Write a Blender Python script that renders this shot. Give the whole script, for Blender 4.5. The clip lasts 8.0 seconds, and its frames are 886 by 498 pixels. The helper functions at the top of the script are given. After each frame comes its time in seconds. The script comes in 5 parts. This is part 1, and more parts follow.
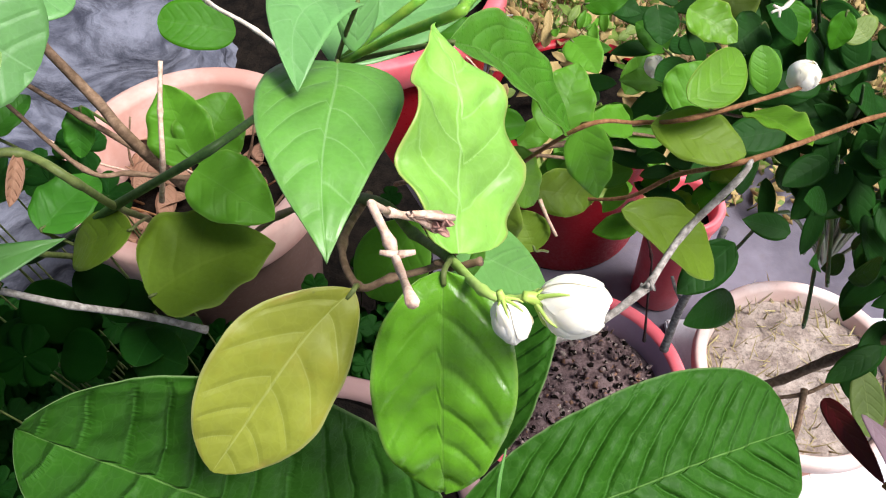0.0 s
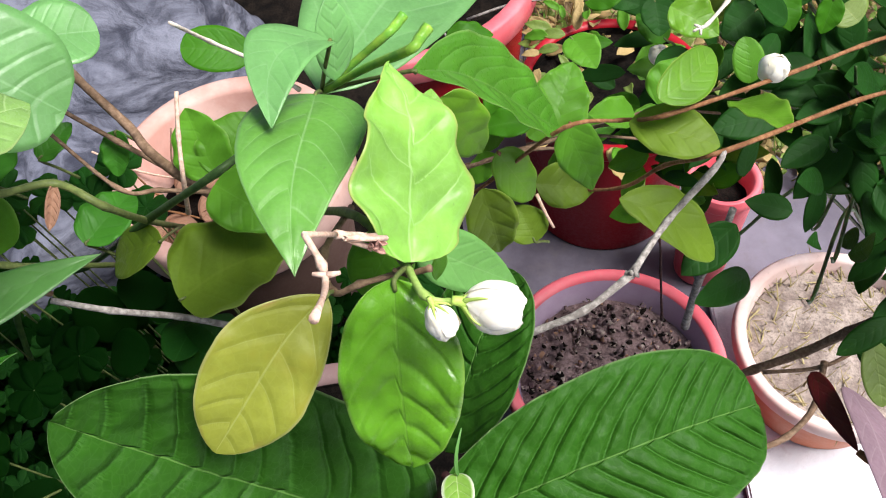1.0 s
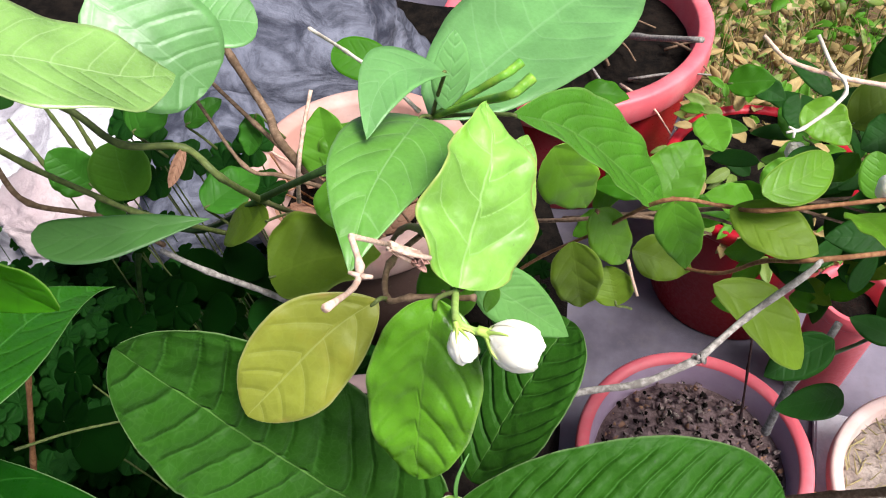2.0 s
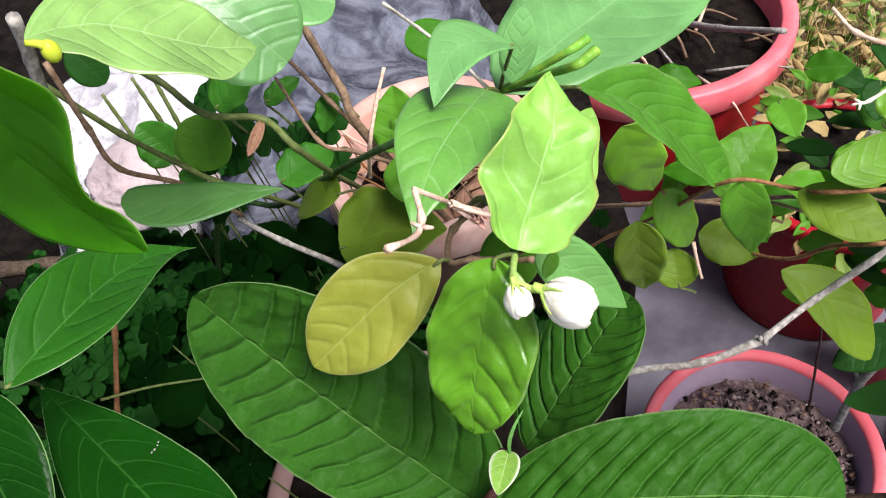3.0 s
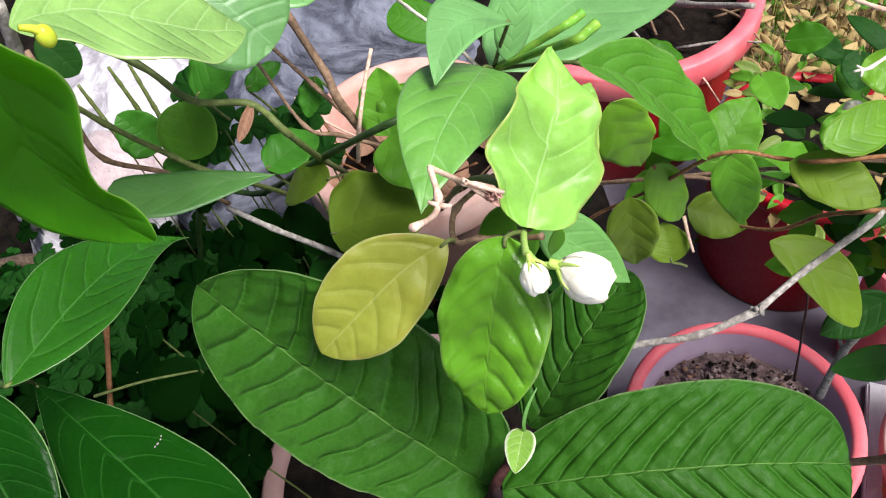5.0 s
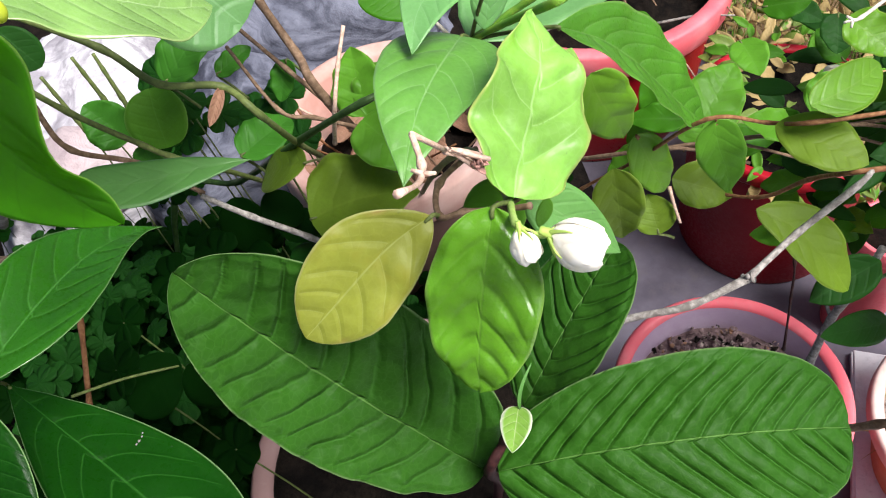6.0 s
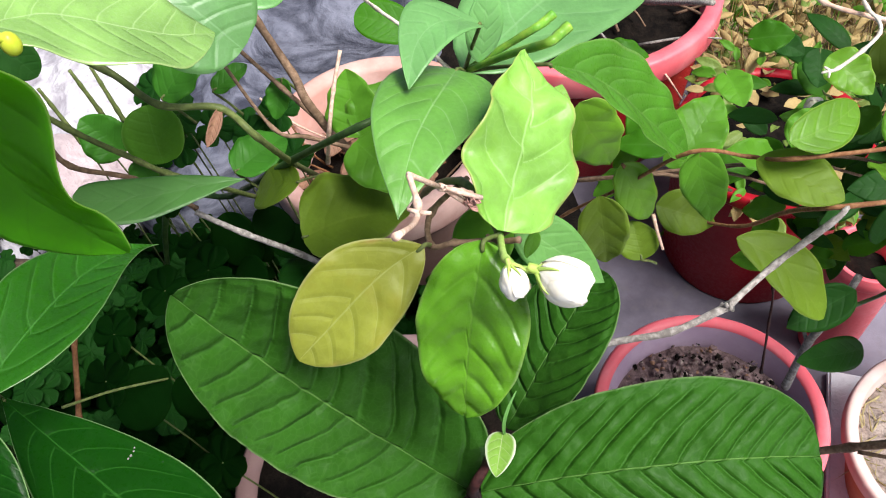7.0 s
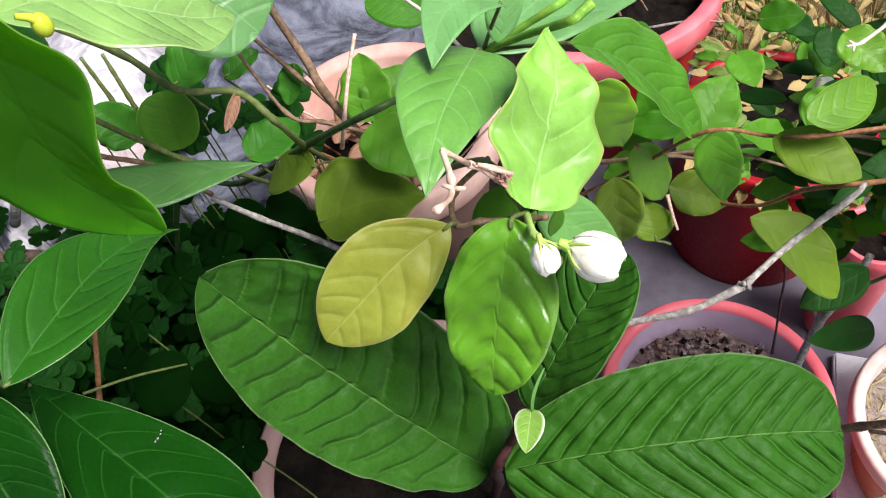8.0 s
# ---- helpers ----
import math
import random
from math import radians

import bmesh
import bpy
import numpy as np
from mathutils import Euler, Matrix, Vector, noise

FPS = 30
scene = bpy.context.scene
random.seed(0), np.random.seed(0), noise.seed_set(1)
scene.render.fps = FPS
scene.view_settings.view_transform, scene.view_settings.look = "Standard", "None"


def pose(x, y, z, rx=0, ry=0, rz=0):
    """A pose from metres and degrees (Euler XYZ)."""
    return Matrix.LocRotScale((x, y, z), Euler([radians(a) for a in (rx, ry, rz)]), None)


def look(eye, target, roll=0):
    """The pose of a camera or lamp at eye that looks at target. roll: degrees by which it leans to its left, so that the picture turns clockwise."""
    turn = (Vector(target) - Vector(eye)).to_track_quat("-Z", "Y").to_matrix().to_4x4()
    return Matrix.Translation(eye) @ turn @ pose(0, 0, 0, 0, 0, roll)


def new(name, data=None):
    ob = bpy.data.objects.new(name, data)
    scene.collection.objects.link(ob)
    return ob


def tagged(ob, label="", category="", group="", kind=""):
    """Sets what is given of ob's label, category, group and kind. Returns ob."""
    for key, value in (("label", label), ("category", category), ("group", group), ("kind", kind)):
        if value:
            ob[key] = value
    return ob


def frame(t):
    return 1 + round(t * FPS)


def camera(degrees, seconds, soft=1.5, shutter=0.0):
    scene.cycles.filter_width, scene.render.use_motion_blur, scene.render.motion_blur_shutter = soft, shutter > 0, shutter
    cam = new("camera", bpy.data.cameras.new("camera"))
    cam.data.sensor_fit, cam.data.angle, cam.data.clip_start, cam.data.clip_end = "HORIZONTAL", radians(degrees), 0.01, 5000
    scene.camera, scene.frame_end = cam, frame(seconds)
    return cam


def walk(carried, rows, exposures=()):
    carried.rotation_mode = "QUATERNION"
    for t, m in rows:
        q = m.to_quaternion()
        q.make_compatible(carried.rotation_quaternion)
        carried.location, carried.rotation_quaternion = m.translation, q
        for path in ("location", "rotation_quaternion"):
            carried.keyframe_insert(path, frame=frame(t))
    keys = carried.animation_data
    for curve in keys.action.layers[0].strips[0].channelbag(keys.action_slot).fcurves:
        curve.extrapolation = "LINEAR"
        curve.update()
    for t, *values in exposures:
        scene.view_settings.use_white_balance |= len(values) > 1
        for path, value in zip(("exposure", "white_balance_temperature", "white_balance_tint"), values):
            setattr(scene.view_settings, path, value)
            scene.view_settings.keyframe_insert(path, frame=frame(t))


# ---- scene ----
cam = camera(57.4, 8.0, soft=1.1)
PATH = [
    (0, (0.0040, -0.0035, 1.3867), (-0.012, 0.925, 0.084), -1.28),
    (0.5, (0.0200, -0.0167, 1.4017), (-0.064, 0.864, 0.069), -5.19),
    (1, (0.0440, -0.0189, 1.4247), (-0.094, 0.877, 0.106), -10.01),
    (1.5, (0.0660, -0.0296, 1.4372), (-0.237, 0.881, 0.157), -10.74),
    (1.7, (0.0700, -0.0259, 1.4354), (-0.268, 0.904, 0.178), -8.65),
    (3, (0.0850, -0.0439, 1.4372), (-0.434, 0.819, 0.194), -12.59),
    (3.5, (0.0840, -0.0495, 1.4302), (-0.402, 0.812, 0.173), -11.89),
    (4, (0.0810, -0.0496, 1.4343), (-0.402, 0.823, 0.183), -11.93),
    (4.5, (0.0720, -0.0494, 1.4353), (-0.394, 0.809, 0.168), -11.51),
    (5.8, (0.0670, -0.0481, 1.4319), (-0.371, 0.820, 0.161), -13.60),
    (6, (0.0650, -0.0472, 1.4215), (-0.353, 0.808, 0.136), -13.01),
    (6.5, (0.0720, -0.0354, 1.4292), (-0.329, 0.837, 0.150), -11.80),
    (7, (0.0640, -0.0470, 1.4368), (-0.327, 0.828, 0.156), -9.96),
    (7.5, (0.0620, -0.0498, 1.4384), (-0.332, 0.822, 0.156), -10.62),
    (8, (0.0540, -0.0543, 1.4363), (-0.332, 0.805, 0.143), -10.76),
]
EXPOSURE = 0.62
walk(cam, [(t, look(eye, target, roll)) for t, eye, target, roll in PATH], exposures=[(0.0, EXPOSURE), (8.0, EXPOSURE)])

# ---- world and sun: bright, hazy daylight from behind the plants ----
SUN_UP, SUN_AT = 60, 104
world = bpy.data.worlds.new("sky")
scene.world = world
world.use_nodes = True
wn = world.node_tree.nodes
sky = wn.new("ShaderNodeTexSky")
sky.sky_type, sky.sun_disc = "NISHITA", False
sky.sun_elevation, sky.sun_rotation = radians(SUN_UP), radians(SUN_AT)
sky.dust_density, sky.air_density = 4.0, 1.0
world.node_tree.links.new(sky.outputs[0], wn["Background"].inputs[0])
wn["Background"].inputs[1].default_value = 0.065
sun = new("sun", bpy.data.lights.new("sun", "SUN"))
sun.data.energy, sun.data.angle, sun.data.color = 4.35, radians(28), (1.0, 0.965, 0.97)
# the sun stands at azimuth SUN_AT, turned clockwise from +y
az = radians(SUN_AT)
sun.matrix_world = look((0, 0, 5), (-math.sin(az) * math.cos(radians(SUN_UP)), -math.cos(az) * math.cos(radians(SUN_UP)), 5 - math.sin(radians(SUN_UP))))

# ---- materials ----
class Tree:
    """A small wrapper to write node materials in few lines."""

    def __init__(self, name):
        self.mat = bpy.data.materials.new(name)
        self.mat.use_nodes = True
        self.nt = self.mat.node_tree
        self.bsdf = self.nt.nodes["Principled BSDF"]
        self.out = self.nt.nodes["Material Output"]

    def node(self, kind, **values):
        n = self.nt.nodes.new("ShaderNode" + kind)
        for key, v in values.items():
            setattr(n, key, v)
        return n

    def link(self, a, b):
        self.nt.links.new(a, b)

    def put(self, socket, v):
        if isinstance(v, (int, float, tuple)):
            socket.default_value = v
        else:
            self.link(v, socket)

    def math(self, op, a, b=0.0, c=0.0):
        n = self.node("Math", operation=op)
        for s, v in zip(n.inputs, (a, b, c)):
            self.put(s, v)
        return n.outputs[0]

    def ramp(self, v, lo, hi, a=0.0, b=1.0):
        n = self.node("MapRange", interpolation_type="SMOOTHSTEP")
        for s, x in zip(n.inputs, (v, lo, hi, a, b)):
            self.put(s, x)
        return n.outputs[0]

    def mix(self, f, a, b, blend="MIX"):
        n = self.node("Mix", data_type="RGBA", blend_type=blend)
        self.put(n.inputs[0], f)
        for s, v in ((n.inputs[6], a), (n.inputs[7], b)):
            self.put(s, (*v, 1.0) if isinstance(v, tuple) else v)
        return n.outputs[2]

    def noise(self, scale, detail=4.0, rough=0.55, stretch=None, distortion=0.0):
        co = self.node("TexCoord").outputs["Object"]
        if stretch:
            m = self.node("Mapping")
            m.inputs["Scale"].default_value = stretch
            self.link(co, m.inputs[0])
            co = m.outputs[0]
        n = self.node("TexNoise")
        n.inputs["Scale"].default_value, n.inputs["Detail"].default_value = scale, detail
        n.inputs["Roughness"].default_value, n.inputs["Distortion"].default_value = rough, distortion
        self.link(co, n.inputs["Vector"])
        return n.outputs[0]

    def bump(self, h, strength=0.3, distance=0.001):
        n = self.node("Bump")
        n.inputs["Strength"].default_value, n.inputs["Distance"].default_value = strength, distance
        self.link(h, n.inputs["Height"])
        self.link(n.outputs[0], self.bsdf.inputs["Normal"])
        return n

    def finish(self, color, rough=0.5, **more):
        self.put(self.bsdf.inputs["Base Color"], (*color, 1.0) if isinstance(color, tuple) else color)
        self.put(self.bsdf.inputs["Roughness"], rough)
        for key, v in more.items():
            self.put(self.bsdf.inputs[key.replace("_", " ")], v)
        return self.mat


def leaf_material(name, blade, vein, count, gloss=0.35, blotch=None, vein_show=0.7, glow=0.3, puff=0.5, edge=None, patchy=0.5, sheen=0.35, wrinkle=0.25, side_col=None, rib=0.045, thru_col=(0.4, 0.62, 0.04), coat=0.0, scorch=None, loops=0.25, band=0.93):
    """A leaf: blade colour in two scales, a pale midrib and side veins that follow the blade, tissue puffed up between them,
    a fine net of small veins, gloss, and light that comes through the blade."""
    k = Tree(name)
    uv = k.node("UVMap").outputs[0]
    sep = k.node("SeparateXYZ")
    k.link(uv, sep.inputs[0])
    v = k.math("ABSOLUTE", k.math("MULTIPLY_ADD", sep.outputs[1], 2.0, -1.0))
    wob = k.noise(35, 2)
    run = k.node("SeparateXYZ")
    k.link(k.node("UVMap", uv_map="veins").outputs[0], run.inputs[0])
    phase = k.math("ADD", run.outputs[0], k.math("MULTIPLY_ADD", wob, 0.36, -0.18))
    saw = k.math("ABSOLUTE", k.math("SUBTRACT", k.math("FRACT", phase), 0.5))
    fade = k.ramp(v, 0.95, 0.78)
    side = k.math("MULTIPLY", k.ramp(saw, 0.5 - 0.006 * count, 0.496), fade)
    # each vein curves round near the margin and meets the next one
    rim = k.math("MULTIPLY_ADD", k.math("COSINE", k.math("MULTIPLY", phase, 6.2832)), -0.055, 0.84)
    loop = k.math("MULTIPLY", k.ramp(k.math("ABSOLUTE", k.math("SUBTRACT", v, rim)), 0.016, 0.005), loops)
    side = k.math("MAXIMUM", side, loop)
    mid = k.ramp(v, rib, rib * 0.3)
    vor = k.node("TexVoronoi", feature="DISTANCE_TO_EDGE")
    vor.inputs["Scale"].default_value = 260
    k.link(k.node("TexCoord").outputs["Object"], vor.inputs["Vector"])
    net = k.ramp(vor.outputs[0], 0.0, 0.12)
    fine = k.noise(420, 3, 0.6)
    big = k.noise(26, 4)
    rnd = k.node("ObjectInfo").outputs["Random"]
    dark = tuple(c * 0.6 for c in blade)
    lite = tuple(min(1, c * 1.3) for c in blade)
    col = k.mix(k.ramp(big, 0.34, 0.66, 0.5 - patchy / 2, 0.5 + patchy / 2), dark, lite)
    col = k.mix(k.ramp(fine, 0.35, 0.75, 0.0, 0.25), col, tuple(c * 0.5 for c in blade))
    col = k.mix(k.math("MULTIPLY", k.math("SUBTRACT", 1.0, net), 0.08), col, vein)
    col = k.mix(k.math("MULTIPLY", rnd, 0.3), col, tuple(min(1, c * 1.7) for c in blade))
    if blotch:
        col = k.mix(k.ramp(k.noise(40, 4), 0.5, 0.75, 0.0, 0.75), col, blotch)
    if scorch:
        col = k.mix(k.math("MULTIPLY", k.ramp(v, 0.72, 1.0), k.ramp(k.noise(38, 4), 0.5, 0.66, 0.0, 0.8)), col, scorch)
    if edge:
        col = k.mix(k.ramp(v, band, 1.0), col, edge)
    col = k.mix(k.math("MULTIPLY", k.math("MULTIPLY", side, 0.75), vein_show), col, side_col or vein)
    col = k.mix(k.math("MULTIPLY", mid, vein_show), col, vein)
    spots = k.ramp(k.noise(330, 1), 0.76, 0.8)
    col = k.mix(k.math("MULTIPLY", spots, 0.5), col, tuple(c * 0.5 + 0.03 for c in blade))
    swell = k.ramp(saw, 0.5, 0.28)
    h = k.math("MULTIPLY", k.math("MULTIPLY", swell, fade), 1.6)
    h = k.math("ADD", h, k.math("MULTIPLY", mid, -0.35))
    h = k.math("ADD", h, k.math("MULTIPLY", net, 0.05))
    h = k.math("ADD", h, k.math("MULTIPLY", k.noise(95, 3), wrinkle))
    across = k.node("CombineXYZ")
    k.link(k.math("MULTIPLY", phase, 0.7), across.inputs[0])
    k.link(k.math("MULTIPLY", v, 9.0), across.inputs[1])
    pucker = k.node("TexNoise")
    pucker.inputs["Scale"].default_value, pucker.inputs["Detail"].default_value = 2.6, 2.0
    k.link(across.outputs[0], pucker.inputs["Vector"])
    h = k.math("ADD", h, k.math("MULTIPLY", k.math("MULTIPLY", pucker.outputs[0], k.ramp(swell, 1.05, 0.3)), wrinkle * 2.0))
    k.bump(h, puff, 0.0012)
    k.finish(col, k.ramp(fine, 0.3, 0.7, gloss - 0.05, gloss + 0.1), Specular_IOR_Level=sheen, Coat_Weight=coat, Coat_Roughness=0.3)
    thru = k.node("BsdfTranslucent")
    k.link(k.mix(0.55, col, thru_col), thru.inputs[0])
    m = k.node("MixShader")
    m.inputs[0].default_value = glow
    k.link(k.bsdf.outputs[0], m.inputs[1])
    k.link(thru.outputs[0], m.inputs[2])
    k.link(m.outputs[0], k.out.inputs[0])
    return k.mat


def under(name, blade, count, glow):
    return leaf_material(name, tuple(0.75 * c + 0.03 for c in blade), tuple(0.8 * c + 0.07 for c in blade), count, 0.55, glow=glow, sheen=0.12)


def pair(name, blade, vein, count, **more):
    return (leaf_material(name, blade, vein, count, **more), under(name + "_under", blade, count, more.get("glow", 0.3)))


JASMINE = pair("jasmine_leaf", (0.1, 0.28, 0.01), (0.13, 0.3, 0.03), 6, gloss=0.27, puff=0.35, vein_show=0.6, sheen=0.5, coat=0.25, edge=(0.2, 0.38, 0.06), rib=0.03)
BRIGHT = pair("jasmine_leaf_bright", (0.29, 0.6, 0.1), (0.5, 0.75, 0.3), 6, vein_show=0.5, blotch=(0.24, 0.52, 0.02), patchy=0.8, gloss=0.4, edge=(0.5, 0.6, 0.16), glow=0.4, puff=0.3, sheen=0.5, coat=0.1, rib=0.03)
YELLOW = pair("jasmine_leaf_yellowing", (0.23, 0.26, 0.032), (0.42, 0.46, 0.15), 5, gloss=0.42, blotch=(0.3, 0.27, 0.03), vein_show=0.4, puff=0.25, sheen=0.3, thru_col=(0.5, 0.52, 0.04), scorch=(0.34, 0.21, 0.07), edge=(0.4, 0.42, 0.14), rib=0.03)
OLIVE = pair("jasmine_leaf_olive", (0.14, 0.235, 0.018), (0.22, 0.32, 0.04), 5, gloss=0.5, glow=0.45, puff=0.2, vein_show=0.25, sheen=0.25, thru_col=(0.5, 0.62, 0.05), edge=(0.24, 0.34, 0.06))
CRAPE = pair("crape_leaf", (0.14, 0.37, 0.055), (0.3, 0.54, 0.2), 7, gloss=0.36, puff=0.22, vein_show=0.55, sheen=0.6, coat=0.5, edge=(0.2, 0.42, 0.12), rib=0.026)
PALE = pair("crape_leaf_pale", (0.165, 0.4, 0.12), (0.32, 0.56, 0.26), 9, vein_show=0.3, gloss=0.38, puff=0.25, sheen=0.5, coat=0.3, rib=0.03)
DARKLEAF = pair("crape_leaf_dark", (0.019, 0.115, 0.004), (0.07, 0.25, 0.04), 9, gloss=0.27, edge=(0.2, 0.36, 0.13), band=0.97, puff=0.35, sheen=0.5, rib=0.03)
GUAVA = pair("guava_leaf", (0.021, 0.088, 0.006), (0.13, 0.27, 0.06), 12, gloss=0.52, vein_show=0.6, glow=0.12, edge=(0.12, 0.2, 0.07), band=0.97, puff=0.85, sheen=0.12, wrinkle=0.4, rib=0.016, side_col=(0.045, 0.15, 0.02), patchy=0.35, loops=0.25)
# near-black crape leaf copy: the shade on its turned-away half is in the colour
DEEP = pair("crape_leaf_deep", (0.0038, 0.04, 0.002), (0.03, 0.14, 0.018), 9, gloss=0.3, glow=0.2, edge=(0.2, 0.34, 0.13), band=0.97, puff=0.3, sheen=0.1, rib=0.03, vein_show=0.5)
# lit copy of the crape leaf: glaring sunlight put into a paler colour
SUNPALE = pair("crape_leaf_sunlit", (0.34, 0.6, 0.16), (0.56, 0.76, 0.36), 8, vein_show=0.6, gloss=0.24, edge=(0.5, 0.68, 0.26), puff=0.35, sheen=0.6, coat=0.6, rib=0.022, glow=0.4)
GREYGREEN = pair("crape_leaf_greyish", (0.06, 0.17, 0.035), (0.1, 0.22, 0.06), 7, gloss=0.42, vein_show=0.4, puff=0.15, sheen=0.4, edge=(0.09, 0.2, 0.08), rib=0.03)
# brighter, yellower crape leaf with the sunlight put into its colour
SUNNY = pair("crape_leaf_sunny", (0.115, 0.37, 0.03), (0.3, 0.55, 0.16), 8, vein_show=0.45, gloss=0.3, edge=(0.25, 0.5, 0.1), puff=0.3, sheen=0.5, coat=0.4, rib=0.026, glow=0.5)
# backlight put into a brighter blade colour and a stronger glow
WAVY = pair("crape_leaf_backlit", (0.075, 0.33, 0.008), (0.04, 0.2, 0.005), 6, gloss=0.34, glow=0.65, puff=0.2, vein_show=0.5, sheen=0.35, edge=(0.3, 0.5, 0.1), rib=0.02, band=0.97, thru_col=(0.3, 0.7, 0.01), loops=0.2)
DULL = pair("jasmine_leaf_dull", (0.12, 0.3, 0.07), (0.22, 0.42, 0.14), 5, gloss=0.45, glow=0.3, puff=0.2, vein_show=0.4, sheen=0.35)
# the shade among the bare stems is put into this darker green
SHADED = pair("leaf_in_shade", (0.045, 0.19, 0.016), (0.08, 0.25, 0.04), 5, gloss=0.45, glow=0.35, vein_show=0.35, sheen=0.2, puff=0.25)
YOUNG = pair("guava_leaf_young", (0.22, 0.42, 0.06), (0.5, 0.62, 0.28), 9, gloss=0.6, band=0.74, edge=(0.7, 0.74, 0.56), sheen=0.25, puff=0.3)
SMALL = pair("shrub_leaf", (0.015, 0.072, 0.01), (0.03, 0.1, 0.02), 6, gloss=0.5, sheen=0.1, puff=0.2)
MIDGREEN = pair("jasmine_leaf_mid", (0.12, 0.34, 0.025), (0.2, 0.43, 0.08), 5, gloss=0.45, glow=0.5, vein_show=0.3, sheen=0.25, puff=0.2, edge=(0.22, 0.45, 0.07), rib=0.035)
# near-black: the deep shade on the bed is put into the clover's colour
CLOVER_SHADED = pair("clover_leaf_shaded", (0.0016, 0.014, 0.0012), (0.003, 0.02, 0.002), 3, gloss=0.6, sheen=0.02, glow=0.2, puff=0.15, loops=0.0)
MAROON = pair("maroon_leaf", (0.07, 0.005, 0.008), (0.12, 0.015, 0.015), 9, gloss=0.4, sheen=0.25, thru_col=(0.3, 0.02, 0.02), puff=0.2)
MAUVE = pair("mauve_leaf", (0.3, 0.2, 0.24), (0.4, 0.3, 0.32), 9, gloss=0.4, thru_col=(0.4, 0.2, 0.25), puff=0.2)
FRESH = pair("fresh_leaf", (0.14, 0.33, 0.02), (0.28, 0.46, 0.08), 6, gloss=0.4, edge=(0.32, 0.48, 0.08), glow=0.45, puff=0.15, vein_show=0.25, sheen=0.35)
BUSHLEAF = pair("bush_leaf", (0.05, 0.2, 0.009), (0.11, 0.28, 0.04), 5, gloss=0.45, glow=0.45, puff=0.12, vein_show=0.35, sheen=0.15)
# lighter clover copy for leaves that catch the light
CLOVER_LIT = pair("clover_leaf_lit", (0.009, 0.06, 0.006), (0.03, 0.13, 0.02), 3, gloss=0.6, sheen=0.1, puff=0.15, loops=0.0)
TAN = pair("withered_leaf", (0.46, 0.34, 0.14), (0.54, 0.42, 0.2), 6, gloss=0.6, thru_col=(0.6, 0.5, 0.1), puff=0.3)
LIME = pair("weed_leaf", (0.16, 0.24, 0.045), (0.26, 0.34, 0.08), 6, gloss=0.5, puff=0.2)


def bark(name, base, light, scale=260, rough=0.75, relief=0.7):
    k = Tree(name)
    n, m = k.noise(scale, 5, 0.6), k.noise(scale / 6, 3)
    col = k.mix(k.ramp(n, 0.35, 0.7), base, light)
    col = k.mix(k.ramp(m, 0.45, 0.75, 0, 0.6), col, tuple(c * 0.45 for c in base))
    k.bump(n, relief, 0.0008)
    return k.finish(col, rough, Specular_IOR_Level=0.2)


GREEN_STEM = bark("green_stem", (0.022, 0.055, 0.014), (0.05, 0.1, 0.025), 200, 0.45, 0.3)
OLIVE_STEM = bark("olive_stem", (0.09, 0.12, 0.035), (0.16, 0.2, 0.06), 200, 0.5, 0.3)
LIME_STEM = bark("lime_stem", (0.3, 0.45, 0.1), (0.4, 0.55, 0.16), 200, 0.45, 0.2)
BROWN_BARK = bark("brown_bark", (0.16, 0.1, 0.06), (0.3, 0.2, 0.13))
RED_BARK = bark("reddish_bark", (0.2, 0.085, 0.035), (0.33, 0.17, 0.08))
GREY_BARK = bark("grey_bark", (0.2, 0.18, 0.16), (0.46, 0.43, 0.39))
DRY_TWIG = bark("dry_twig", (0.58, 0.37, 0.27), (0.78, 0.6, 0.48), 400)
DARK_STEM = bark("dark_red_stem", (0.022, 0.007, 0.007), (0.06, 0.02, 0.018))
DEAD_WOOD = bark("dead_wood", (0.05, 0.034, 0.024), (0.11, 0.08, 0.056))
PALE_TWIG = bark("pale_twig", (0.6, 0.52, 0.42), (0.8, 0.75, 0.66), 300)


def petal_material():
    k = Tree("white_petal")
    n = k.noise(180, 3)
    col = k.mix(k.ramp(n, 0.35, 0.7), (0.86, 0.81, 0.66), (0.9, 0.88, 0.77))
    k.bump(n, 0.15, 0.0006)
    return k.finish(col, 0.5, Subsurface_Weight=0.5, Subsurface_Radius=(0.006, 0.006, 0.005))


def sepal_material():
    k = Tree("green_sepal")
    n = k.noise(220, 3)
    return k.finish(k.mix(n, (0.3, 0.5, 0.06), (0.5, 0.66, 0.16)), 0.45)


PETAL, SEPAL = petal_material(), sepal_material()


def plastic(name, base, faded, rough=0.45, dust=0.35):
    """Pot plastic or clay: even colour, faded and dusty in patches, scuffed."""
    k = Tree(name)
    big, fine = k.noise(9, 5, 0.6), k.noise(150, 5, 0.65)
    col = k.mix(k.ramp(big, 0.4, 0.7, 0, 0.7), base, faded)
    col = k.mix(k.ramp(fine, 0.55, 0.8, 0, dust), col, (0.35, 0.28, 0.24))
    k.bump(fine, 0.25, 0.0008)
    return k.finish(col, k.ramp(fine, 0.3, 0.7, rough - 0.1, rough + 0.15), Specular_IOR_Level=0.3)


